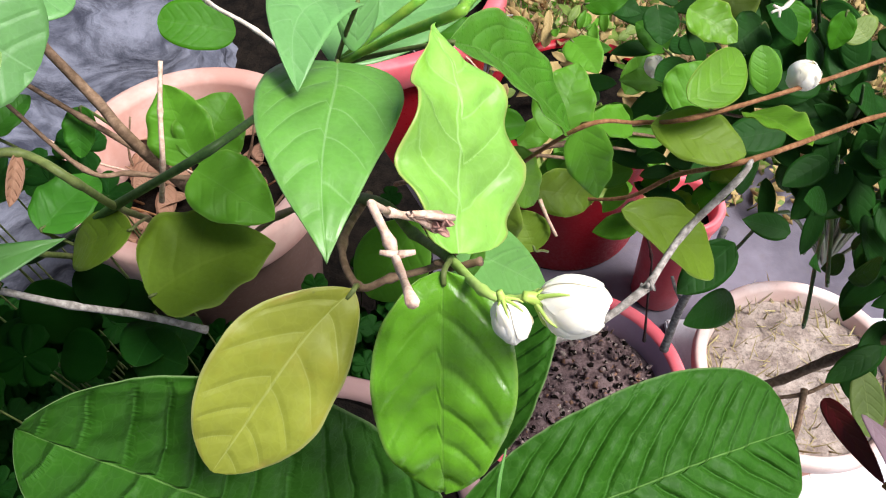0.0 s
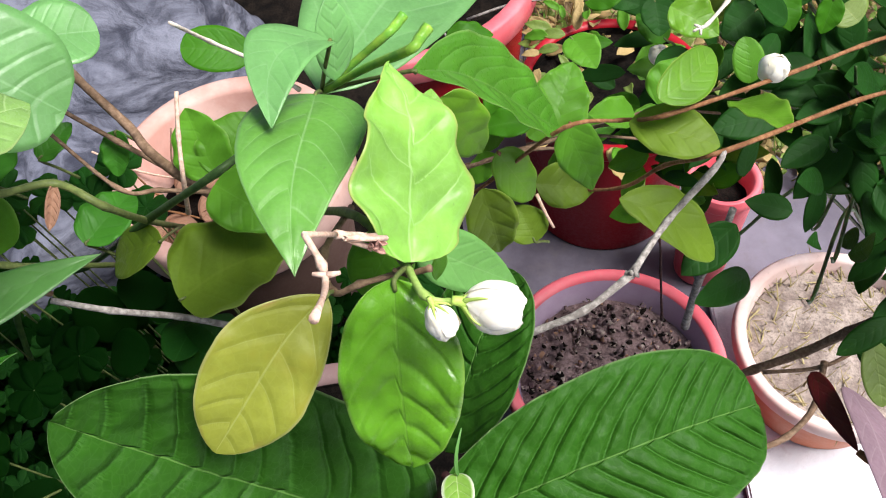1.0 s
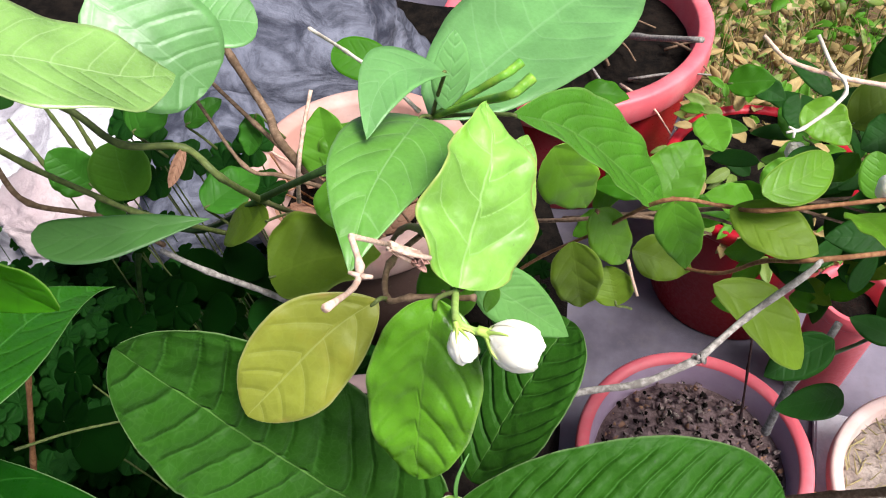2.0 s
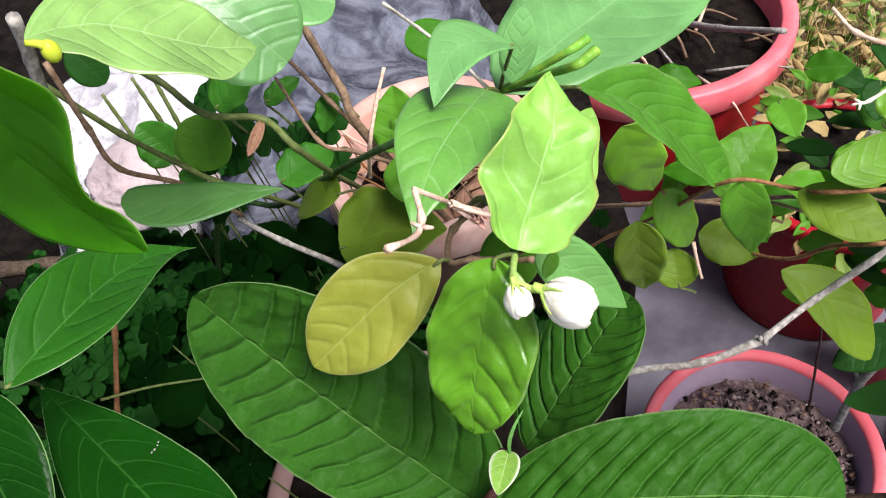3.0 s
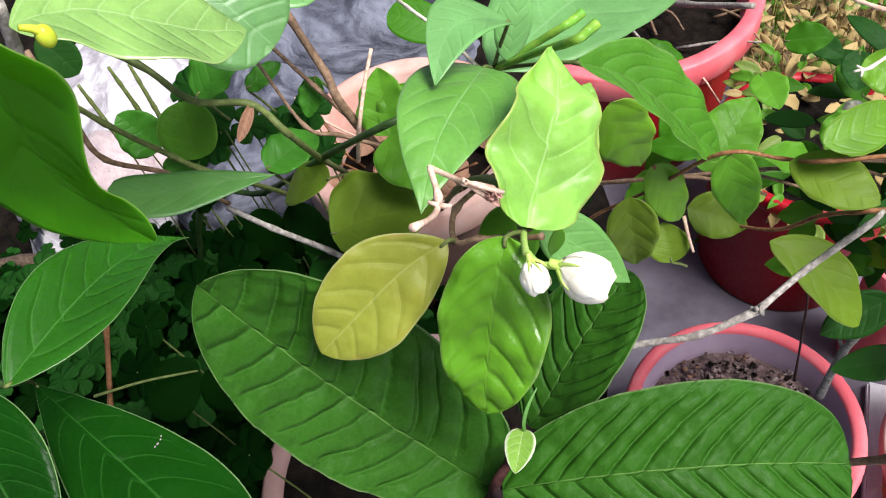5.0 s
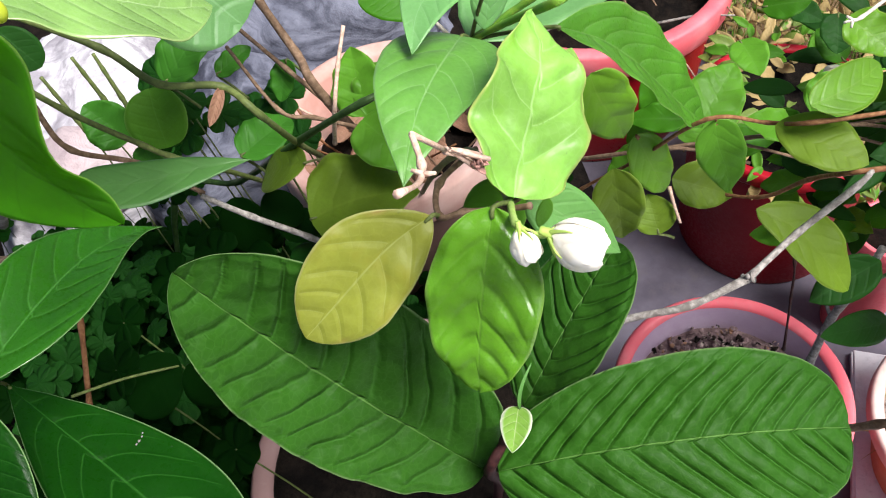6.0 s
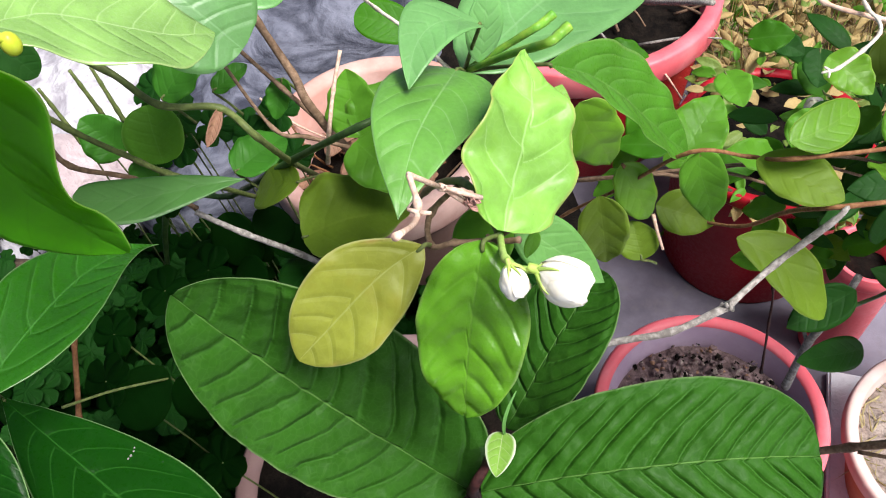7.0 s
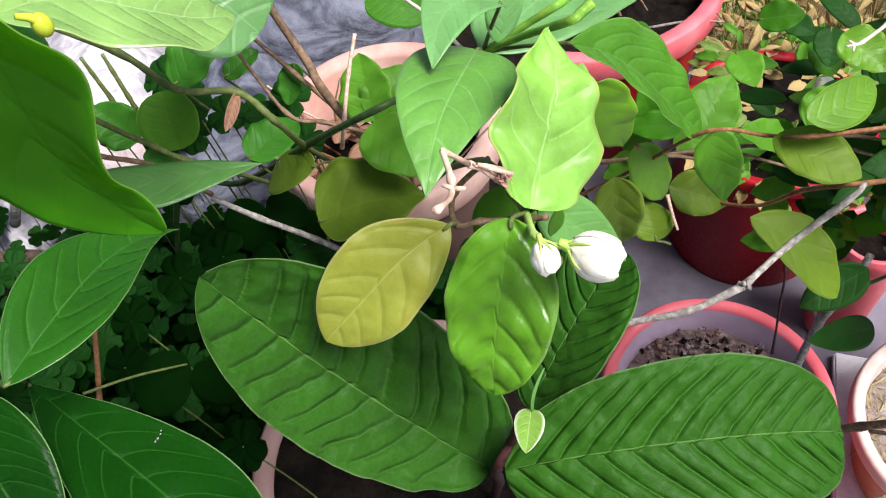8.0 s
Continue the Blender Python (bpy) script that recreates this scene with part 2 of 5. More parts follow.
# strong light on the rim is put into this pale colour, besides faded patches
TERRACOTTA = plastic("faded_terracotta", (0.5, 0.27, 0.22), (0.74, 0.56, 0.5), 0.65)
PALE_CLAY = plastic("whitish_clay", (0.66, 0.47, 0.42), (0.86, 0.76, 0.72), 0.65)
# pot wall coloured dark brown, far darker than its rim
DARK_CLAY = plastic("dark_brown_clay", (0.13, 0.075, 0.06), (0.2, 0.12, 0.1), 0.75)
DULL_CLAY = plastic("dull_clay", (0.26, 0.16, 0.15), (0.36, 0.26, 0.25), 0.7)
RED_POT = plastic("red_plastic", (0.42, 0.008, 0.016), (0.47, 0.02, 0.03), 0.35, 0.12)
DEEP_RED_POT = plastic("deep_red_plastic", (0.33, 0.005, 0.014), (0.4, 0.011, 0.022), 0.4, 0.1)
PINK_POT = plastic("sun_faded_red_plastic", (0.76, 0.13, 0.16), (0.8, 0.26, 0.28), 0.4)
INNER_POT = plastic("dusty_pot_inside", (0.42, 0.31, 0.42), (0.52, 0.42, 0.52), 0.6)
ORANGE_POT = plastic("orange_clay", (0.55, 0.17, 0.08), (0.62, 0.33, 0.24), 0.6)


def soil(name, a, b, scale):
    k = Tree(name)
    n, f = k.noise(scale, 8, 0.7), k.noise(scale * 7, 4, 0.7)
    col = k.mix(k.ramp(n, 0.35, 0.65), a, b)
    col = k.mix(k.ramp(f, 0.45, 0.7, 0, 0.6), col, tuple(c * 0.4 for c in a))
    k.bump(k.math("ADD", n, k.math("MULTIPLY", f, 0.4)), 0.9, 0.006)
    return k.finish(col, 0.95, Specular_IOR_Level=0.08)


SOIL = soil("potting_soil", (0.13, 0.088, 0.086), (0.28, 0.2, 0.195), 40)
# dark earth set near black, with the shade over it put into the colour
DARK_SOIL = soil("near_black_soil", (0.004, 0.0034, 0.003), (0.016, 0.012, 0.009), 40)
EARTH = soil("warm_earth", (0.2, 0.13, 0.07), (0.36, 0.25, 0.14), 30)
DRY_SOIL = soil("dry_soil", (0.24, 0.19, 0.165), (0.44, 0.37, 0.32), 30)


def concrete():
    k = Tree("concrete_floor")
    a, b, c = k.noise(2.5, 6, 0.6), k.noise(22, 6, 0.65), k.noise(300, 3)
    col = k.mix(k.ramp(a, 0.35, 0.68), (0.06, 0.052, 0.072), (0.2, 0.185, 0.235))
    col = k.mix(k.ramp(b, 0.5, 0.75, 0, 0.55), col, (0.13, 0.115, 0.12))
    k.bump(k.math("ADD", b, k.math("MULTIPLY", c, 0.3)), 0.3, 0.004)
    return k.finish(col, 0.8)


def stone(name, a, b, streak):
    k = Tree(name)
    n = k.noise(9, 8, 0.65, (1.0, 1.0, 3.5), 0.6)
    f = k.noise(70, 6, 0.7)
    col = k.mix(k.ramp(n, 0.36, 0.64), a, b)
    col = k.mix(k.ramp(f, 0.5, 0.72, 0, 0.5), col, streak)
    k.bump(k.math("ADD", n, k.math("MULTIPLY", f, 0.35)), 0.8, 0.008)
    return k.finish(col, 0.85)


CONCRETE = concrete()
# sunlight on the concrete floor, put into a pale colour
SUNLIT_PATCH = stone("sunlit_floor", (0.6, 0.62, 0.66), (0.78, 0.8, 0.84), (0.5, 0.5, 0.53))
ROCK = stone("grey_rock", (0.022, 0.025, 0.042), (0.17, 0.18, 0.23), (0.02, 0.022, 0.032))
WHITE_ROCK = stone("pale_rock", (0.3, 0.28, 0.31), (0.78, 0.76, 0.79), (0.16, 0.14, 0.15))
PINK_ROCK = stone("pinkish_stone", (0.42, 0.33, 0.34), (0.55, 0.46, 0.46), (0.3, 0.24, 0.24))
DRY_LEAF = pair("dead_leaf", (0.27, 0.145, 0.09), (0.34, 0.2, 0.13), 6, gloss=0.7, glow=0.1)
DRY_SCALE = pair("bud_scale", (0.5, 0.27, 0.22), (0.6, 0.4, 0.33), 4, gloss=0.6, glow=0.15, thru_col=(0.6, 0.3, 0.2))
STRAW = bark("dry_straw", (0.3, 0.25, 0.12), (0.45, 0.38, 0.2), 60, 0.8, 0.2)
GRASS = bark("grass_blade", (0.16, 0.27, 0.05), (0.3, 0.4, 0.1), 60, 0.6, 0.2)
LEMON = bark("yellow_green_fruit", (0.4, 0.5, 0.03), (0.55, 0.6, 0.06), 120, 0.3, 0.1)
FRUIT = bark("green_fruit", (0.12, 0.34, 0.04), (0.3, 0.5, 0.06), 120, 0.35, 0.1)


# ---- building helpers ----
def part(name, bm, material, parent, label=""):
    """Links a bmesh as one mesh object under a thing or a part."""
    me = bpy.data.meshes.new(name)
    bm.normal_update()
    bm.to_mesh(me)
    bm.free()
    for m in material if isinstance(material, tuple) else (material,):
        me.materials.append(m)
    me.polygons.foreach_set("use_smooth", [True] * len(me.polygons))
    ob = new(name, me)
    if parent is not None:
        ob.parent = parent
    return tagged(ob, label)


def thing(name, label, category, group="", at=(0, 0, 0)):
    """An empty that parents the parts of a thing; the parts keep world coordinates."""
    ob = new(name)
    ob.empty_display_size = 0.02
    return tagged(ob, label, category, group)


def spline(points, steps=6):
    """A smooth line through the points (Catmull-Rom)."""
    p = [Vector(q) for q in points]
    p = [2 * p[0] - p[1], *p, 2 * p[-1] - p[-2]]
    out = []
    for a, b, c, d in zip(p, p[1:], p[2:], p[3:]):
        for i in range(steps):
            t = i / steps
            out.append(0.5 * (2 * b + (c - a) * t + (2 * a - 5 * b + 4 * c - d) * t * t + (3 * b - a - 3 * c + d) * t ** 3))
    out.append(p[-2])
    return out


def tube(bm, points, r0, r1, sides=8, steps=6, knots=0.0, wobble=0.06, seed=0):
    """A tapered stem along the points, with slight kinks and swollen nodes where knots > 0."""
    line = spline(points, steps)
    rng = random.Random(seed)
    rings = []
    side = None
    for i, q in enumerate(line):
        f = i / (len(line) - 1)
        way = (line[min(i + 1, len(line) - 1)] - line[max(i - 1, 0)]).normalized()
        ref = side if side is not None else (Vector((0.3, 0.2, 0.9)) if abs(way.z) < 0.9 else Vector((1, 0, 0)))
        side = (ref - way * ref.dot(way)).normalized()
        other = way.cross(side)
        r = (r0 + (r1 - r0) * f) * (1 + wobble * (rng.random() * 2 - 1))
        if knots and i % steps == 0 and 0 < i:
            r *= 1 + knots
        rings.append([bm.verts.new(q + (side * math.cos(a) + other * math.sin(a)) * r) for a in [2 * math.pi * j / sides for j in range(sides)]])
    for a, b in zip(rings, rings[1:]):
        for j in range(sides):
            bm.faces.new((a[j], a[(j + 1) % sides], b[(j + 1) % sides], b[j]))
    bm.faces.new(rings[0][::-1])
    bm.faces.new(rings[-1])
    return line


def stem(name, parent, material, points, r0, r1, label="", **more):
    bm = bmesh.new()
    tube(bm, points, r0, r1, **more)
    return part(name, bm, material, parent, label)


def blade(bm, base, tip, width, up=(0, -0.6, 0.8), a=0.62, b=0.58, bow=0.05, fold=0.1, wave=0.0, waves=3.0, bend=0.0, twist=0.0, droop=0.0, hook=0.0, skew=0.0,
          veins=6, slant=0.3, arch=1.3, quilt=0.0, crisp=1.5, rough=0.006, ragged=0.025, nu=26, nv=12, thick=0.0005, seed=0, under_slot=1):
    """A leaf blade from base to tip. a, b: how blunt its base and tip are (0.5: round, 1: pointed). bow arches it along its length,
    fold lifts its edges, wave ripples the margins, ragged makes the outline uneven, arch bends the veins, bend curves it sideways, hook bends it like an S, skew makes one half wider, twist turns it, droop lowers the tip, quilt swells it between the veins."""
    base, tip = Vector(base), Vector(tip)
    axis = tip - base
    length = axis.length
    axis.normalize()
    up = Vector(up)
    n = (up - axis * up.dot(axis)).normalized()
    side = axis.cross(n)
    peak = (a / (a + b)) ** a * (b / (a + b)) ** b
    off = Vector((seed * 3.7, seed * 1.3, seed * 5.1))
    uv = bm.loops.layers.uv.get("UVMap") or bm.loops.layers.uv.new("UVMap")
    run = bm.loops.layers.uv.get("veins") or bm.loops.layers.uv.new("veins")
    half = width / 2
    layers, course = [], []
    for layer in (0, 1):
        rows = []
        for i in range(nu + 1):
            u = i / nu
            uu = min(max(u, 0.0015), 0.9985)
            full = half * (uu ** a * (1 - uu) ** b) / peak
            tw = radians(twist) * (u - 0.5)
            row = []
            for j in range(nv + 1):
                v = 2 * j / nv - 1
                av = abs(v)
                hand = 1 if v > 0 else -1
                w = full * (1 + skew * hand) * (1 + ragged * (noise.noise((u * 5, hand * 4.3, seed * 1.7)) + 0.5 * noise.noise((u * 14, hand * 2.1, seed * 2.3))))
                # the veins leave the midrib in turn, left and right, and bend towards the tip
                line = u - slant * (av * w / half) ** arch + (0.4 / veins if v > 0 else 0.0)
                ph = line * veins + 0.4 * noise.noise((line * veins * 0.55, hand * 7.3, seed * 1.9))
                if layer == 0:
                    course.append(ph)
                h = bow * length * 4 * u * (1 - u) + fold * w * av ** 1.4 - droop * length * u * u
                h += wave * half * av ** 2 * math.sin(2 * math.pi * (waves * u + 0.31 * seed + (0.37 if v > 0 else 0.0))) * min(1, 6 * u * (1 - u))
                h += quilt * width * (abs(math.sin(math.pi * ph)) ** crisp - 0.5) * min(1, 4 * av) * (1 - av ** 3) * (0.75 + 0.9 * noise.noise((u * 6, v * 2.5, seed * 3.3)))
                h -= 0.006 * width * math.exp(-(av / 0.05) ** 2)
                q = base + axis * (u * length) + side * length * (bend * 4 * u * (1 - u) + hook * math.sin(2 * math.pi * u))
                spot = q + side * v * w
                lump = (noise.noise(spot * 70 + off) * 2 + noise.noise(spot * 190 + off) * 0.7) * rough * width
                cs, sn = math.cos(tw), math.sin(tw)
                x, z = v * w, h + lump
                row.append(bm.verts.new(q + side * (x * cs - (z - bow * length * 4 * u * (1 - u)) * sn) + n * (z + x * sn - layer * thick)))
            rows.append(row)
        layers.append(rows)

    def face(vs, uvs, slot):
        f = bm.faces.new(vs)
        f.material_index = slot
        for lp, c in zip(f.loops, uvs):
            lp[uv].uv = c
            lp[run].uv = (course[round(c[0] * nu) * (nv + 1) + round(c[1] * nv)], c[1])

    for layer, rows in enumerate(layers):
        for i in range(nu):
            for j in range(nv):
                vs = [rows[i][j], rows[i][j + 1], rows[i + 1][j + 1], rows[i + 1][j]]
                cs = [(i / nu, j / nv), (i / nu, (j + 1) / nv), ((i + 1) / nu, (j + 1) / nv), ((i + 1) / nu, j / nv)]
                if layer == 1:
                    vs, cs = vs[::-1], cs[::-1]
                face(vs, cs, under_slot if layer else 0)
    top, low = layers
    for i in range(nu):
        for j in (0, nv):
            vs = [top[i][j], top[i + 1][j], low[i + 1][j], low[i][j]]
            face(vs if j == 0 else vs[::-1], [(i / nu, j / nv), ((i + 1) / nu, j / nv), ((i + 1) / nu, j / nv), (i / nu, j / nv)], 0)


LEAF_NUMBER = [0]


def leaf(parent, mats, base, tip, width, stalk=None, stalk_mat=None, label="", stalk_r=0.0009, flip=False, **shape):
    """One leaf as a part of a plant; its stalk, from the point given, is a part of the leaf."""
    LEAF_NUMBER[0] += 1
    shape.setdefault("seed", LEAF_NUMBER[0])
    bm = bmesh.new()
    blade(bm, base, tip, width, **shape)
    ob = part("leaf", bm, mats[::-1] if flip else mats, parent, label)
    if stalk:
        way = (Vector(tip) - Vector(base)).normalized()
        s = bmesh.new()
        tube(s, [stalk, (Vector(stalk) + Vector(base)) / 2 + Vector((0, 0, 0.001)), base, Vector(base) + way * 0.004], stalk_r * 1.25, stalk_r, sides=6, steps=3)
        part("petiole", s, stalk_mat or OLIVE_STEM, ob)
    return ob


def lathe(profile, segments=64, wobble=0.0, seed=0):
    """A turned shell from (radius, height) rows."""
    bm = bmesh.new()
    rings = []
    for r, z in profile:
        rings.append([bm.verts.new((r * math.cos(t) * (1 + wobble * math.sin(2 * t + seed)), r * math.sin(t) * (1 - wobble * math.sin(2 * t + seed)), z))
                      for t in [2 * math.pi * i / segments for i in range(segments)]])
    for a, b in zip(rings, rings[1:]):
        for i in range(segments):
            bm.faces.new((a[i], a[(i + 1) % segments], b[(i + 1) % segments], b[i]))
    return bm


def pot(name, label, at, r, height, wall, rim_mat, inner, soil_mat, fill=0.82, taper=0.7, lip=0.012, lip_h=0.03, group="plant pots"):
    """A round plant pot: tapered body, thick rolled rim and the soil in it. at: the middle of its foot."""
    p = thing(name, label, "plant pot", group)
    t = 0.006
    rb = r * taper
    ri = r - lip
    body = lathe([(0.001, 0.004), (rb * 0.9, 0.004), (rb, 0.0), (rb + 0.003, 0.006), (ri, height - lip_h), (ri, height - 0.004), (ri - t, height - 0.004), (rb - t, 0.012), (0.001, 0.012)])
    part("body", body, wall, p)
    rim = lathe([(ri + 0.0005, height - lip_h), (r - 0.003, height - lip_h - 0.001), (r, height - lip_h + 0.004), (r, height - 0.006), (r - 0.003, height - 0.001), (r - lip * 0.5, height),
                 (ri - t, height - 0.002), (ri - t - 0.003, height - 0.008), (rb - t - 0.004 + (ri - rb) * fill, height * fill - 0.02)], wobble=0.006, seed=r * 30)
    ob = part("rim", rim, (rim_mat, inner), p)
    for f in ob.data.polygons:
        if f.center.z < height - 0.009 and f.center.xy.length < ri - t * 0.6:
            f.material_index = 1
    zs = height * fill
    rs = rb + (ri - rb) * fill - t - 0.002
    bm = bmesh.new()
    n = 18
    mid = bm.verts.new((0, 0, zs + 0.01))
    last = None
    for i in range(1, n + 1):
        q = rs * i / n
        ring = [bm.verts.new((q * math.cos(a), q * math.sin(a), zs + 0.012 * (1 - (i / n) ** 2) + 0.007 * noise.noise((q * math.cos(a) * 40, q * math.sin(a) * 40, r * 90))))
                for a in [2 * math.pi * j / 48 for j in range(48)]]
        for j in range(48):
            if last:
                bm.faces.new((last[j], ring[j], ring[(j + 1) % 48], last[(j + 1) % 48]))
            else:
                bm.faces.new((mid, ring[j], ring[(j + 1) % 48]))
        last = ring
    part("soil", bm, soil_mat, p)
    p.location = at
    return p


def boulder(name, label, material, at, size, turn=(0, 0, 0), seed=0, rough=0.25, fine=0.05, detail=5):
    """A weathered rock: a ball broken by planes and noise."""
    bm = bmesh.new()
    bmesh.ops.create_icosphere(bm, subdivisions=detail, radius=1.0)
    rng = random.Random(seed)
    cuts = [(Vector((rng.uniform(-1, 1), rng.uniform(-1, 1), rng.uniform(-0.6, 1))).normalized(), rng.uniform(0.55, 0.85)) for _ in range(9)]
    for v in bm.verts:
        d = v.co.normalized()
        r = min([1.0] + [c / d.dot(n) for n, c in cuts if d.dot(n) > 0.2])
        r += rough * 0.4 * noise.noise(d * 1.7 + Vector((seed, 0, 0))) + fine * noise.noise(d * 6 + Vector((0, seed, 0))) + fine * 0.5 * noise.noise(d * 15)
        v.co = Vector((d.x * size[0], d.y * size[1], d.z * size[2])) * r
    ob = part(name, bm, material, None, label)
    ob.matrix_world = pose(*at, *turn)
    return tagged(ob, "", "rock", "rocks beside the pot")

# ---- the setting: concrete floor and a raised bed of earth beside it ----
GROUND = 0.0


def bed_height(x, y):
    """The earth of the raised bed: low round the terracotta pot, banked up towards the front."""
    f = min(1, max(0, (0.42 - y) / 0.3))
    return 0.56 + 0.17 * f * f * (3 - 2 * f) + 0.015 * noise.noise((x * 9, y * 9, 0))


def sheet(rows, cols, place):
    bm = bmesh.new()
    g = [[bm.verts.new(place(i / rows, j / cols)) for j in range(cols + 1)] for i in range(rows + 1)]
    for i in range(rows):
        for j in range(cols):
            bm.faces.new((g[i][j], g[i + 1][j], g[i + 1][j + 1], g[i][j + 1]))
    return bm


def bed_point(f, g):
    y = -0.35 + 1.5 * g
    right = -0.02 - 0.5 * max(0, y - 0.62) + 0.09 * min(1, max(0, (0.34 - y) / 0.08))
    x = -1.8 + (right + 1.8) * f
    return (x, y, bed_height(x, y))


floor = part("ground", sheet(60, 60, lambda f, g: (-30 + 60 * f, -30 + 60 * g, GROUND)), CONCRETE, None)
tagged(floor, "bluish grey worn concrete floor under the pots", "floor", kind="structure")

# added slab: a pool of sunlight on the concrete, built as a pale sheet
slab = bmesh.new()
bmesh.ops.create_cube(slab, size=1.0, matrix=Matrix.Translation((2.02, -0.2, 0.01)) @ Matrix.Diagonal((3.2, 2.0, 0.02, 1.0)))
bmesh.ops.bevel(slab, geom=slab.edges, offset=0.004, segments=2, affect="EDGES")
sun_patch = tagged(part("pavement", slab, SUNLIT_PATCH, None), "pale slab added for the sunlit patch of concrete", "pavement", kind="structure")
sun_patch.data.polygons.foreach_set("use_smooth", [False] * len(sun_patch.data.polygons))

bed = sheet(70, 60, bed_point)
drop = bmesh.ops.extrude_edge_only(bed, edges=[e for e in bed.edges if e.is_boundary])
for v in [g for g in drop["geom"] if isinstance(g, bmesh.types.BMVert)]:
    v.co.z = GROUND
tagged(part("raised_bed", bed, DARK_SOIL, None), "raised bed of near-black earth with clover", "planting bed", kind="structure")

POT = (-0.248, 0.53)
pot("terracotta_pot", "pale faded terracotta pot on the raised bed", (*POT, 0.53), 0.13, 0.27, DARK_CLAY, TERRACOTTA, TERRACOTTA, DARK_SOIL, fill=0.72, lip=0.014, lip_h=0.045)
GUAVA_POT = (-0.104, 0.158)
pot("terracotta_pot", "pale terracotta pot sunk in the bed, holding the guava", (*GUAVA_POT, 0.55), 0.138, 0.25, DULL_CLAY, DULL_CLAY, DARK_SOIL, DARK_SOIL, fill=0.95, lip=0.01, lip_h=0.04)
pot("plastic_pot", "small faded pink plastic pot behind the shrub", (0.415, 0.875, GROUND), 0.065, 0.29, PINK_POT, PINK_POT, PINK_POT, DARK_SOIL, lip=0.006)
pot("plastic_pot", "red plastic pot with sun-faded pink rim, filled with soil", (0.19, 0.54, GROUND), 0.174, 0.27, RED_POT, PINK_POT, INNER_POT, SOIL, fill=0.78)
# its inner wall takes the near-black soil colour to stay dark
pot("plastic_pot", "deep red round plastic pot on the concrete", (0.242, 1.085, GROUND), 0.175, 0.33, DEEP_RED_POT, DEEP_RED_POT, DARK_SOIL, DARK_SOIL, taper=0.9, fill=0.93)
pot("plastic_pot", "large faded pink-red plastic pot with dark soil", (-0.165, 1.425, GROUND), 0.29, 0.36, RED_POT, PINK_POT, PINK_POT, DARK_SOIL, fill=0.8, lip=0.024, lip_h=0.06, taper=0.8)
pot("clay_pot", "orange clay pot with whitish rim and dry grass", (0.568, 0.6, 0.02), 0.17, 0.185, ORANGE_POT, PALE_CLAY, PALE_CLAY, DRY_SOIL)

boulder("rock", "blue-grey streaked rock behind the terracotta pot", ROCK, (-0.48, 0.84, 0.62), (0.3, 0.2, 0.2), (10, 20, 30), 3)
boulder("rock", "blue-grey streaked rock slab on the raised bed", ROCK, (-0.55, 0.62, 0.6), (0.2, 0.16, 0.14), (0, 15, -20), 8)
boulder("rock", "pale white rough rock in bright light", WHITE_ROCK, (-0.82, 0.62, 0.62), (0.24, 0.26, 0.14), (0, 0, 40), 12)
boulder("rock", "smooth pinkish stone on the bed", PINK_ROCK, (-0.498, 0.365, 0.851), (0.07, 0.06, 0.045), (0, 0, 20), 5)

# ---- jasmine in the terracotta pot ----
jasmine = thing("jasmine_plant", "potted jasmine with glossy and yellowing leaves and white buds", "plant", "potted plants")
NODE = (0.004, 0.146, 1.171)
leaf(jasmine, YELLOW, (-0.0279, 0.1392, 1.1641), (-0.0734, 0.0895, 1.1344), 0.0441, up=(0.343, -0.657, 0.672), a=0.74, b=0.65, bow=0.042, fold=0.09, bend=0.04, hook=0.012, skew=0.05, wave=0.03, stalk=(-0.028, 0.147, 1.154), label="yellowing olive-gold leaf", veins=5.5, slant=0.3, arch=1.5, quilt=0.012, rough=0.012, nu=48, nv=24)
leaf(jasmine, JASMINE, (0.0017, 0.1314, 1.1852), (0.0011, 0.0862, 1.1203), 0.0456, up=(0.055, -0.831, 0.554), a=0.48, b=0.6, bow=0.052, fold=0.06, bend=0.011, skew=-0.03, wave=0.1, waves=3.0, stalk=NODE, label="glossy mid-green leaf", veins=5.5, slant=0.34, arch=1.4, quilt=0.044, crisp=1.2, rough=0.02, nu=48, nv=24)
leaf(jasmine, BRIGHT, (0.0056, 0.1447, 1.1759), (-0.0015, 0.2200, 1.2058), 0.0557, up=(0.746, -0.304, 0.593), a=0.41, b=0.78, bow=0.06, fold=0.14, bend=0.02, hook=-0.025, skew=0.03, wave=0.12, waves=2.6, stalk=None, label="bright yellow-green leaf with wavy margin", veins=4.5, slant=0.34, arch=1.4, quilt=0.05, crisp=1.1, rough=0.022, nu=48, nv=24)
leaf(jasmine, OLIVE, (-0.1585, 0.2285, 1.0191), (-0.0975, 0.2709, 1.0092), 0.0707, up=(-0.219, -0.181, 0.959), a=0.4, b=0.8, bow=0.047, fold=0.14, bend=-0.054, skew=-0.13, wave=0.06, veins=5, slant=0.3, stalk=(-0.165, 0.245, 0.985))
leaf(jasmine, OLIVE, (-0.171, 0.263, 1.034), (-0.223, 0.277, 0.992), 0.034, up=(0.00, -0.32, 0.89), a=0.5, b=0.45, stalk=(-0.193, 0.318, 0.973))
leaf(jasmine, DULL, (0.003, 0.179, 1.137), (0.045, 0.183, 1.095), 0.027, up=(0.2, -0.5, 0.75), a=0.4, b=0.95, fold=0.1)
leaf(jasmine, BRIGHT, (0.003, 0.171, 1.144), (0.011, 0.243, 1.167), 0.028, up=(0.45, -0.4, 0.7), a=0.5, b=0.7, wave=0.1)
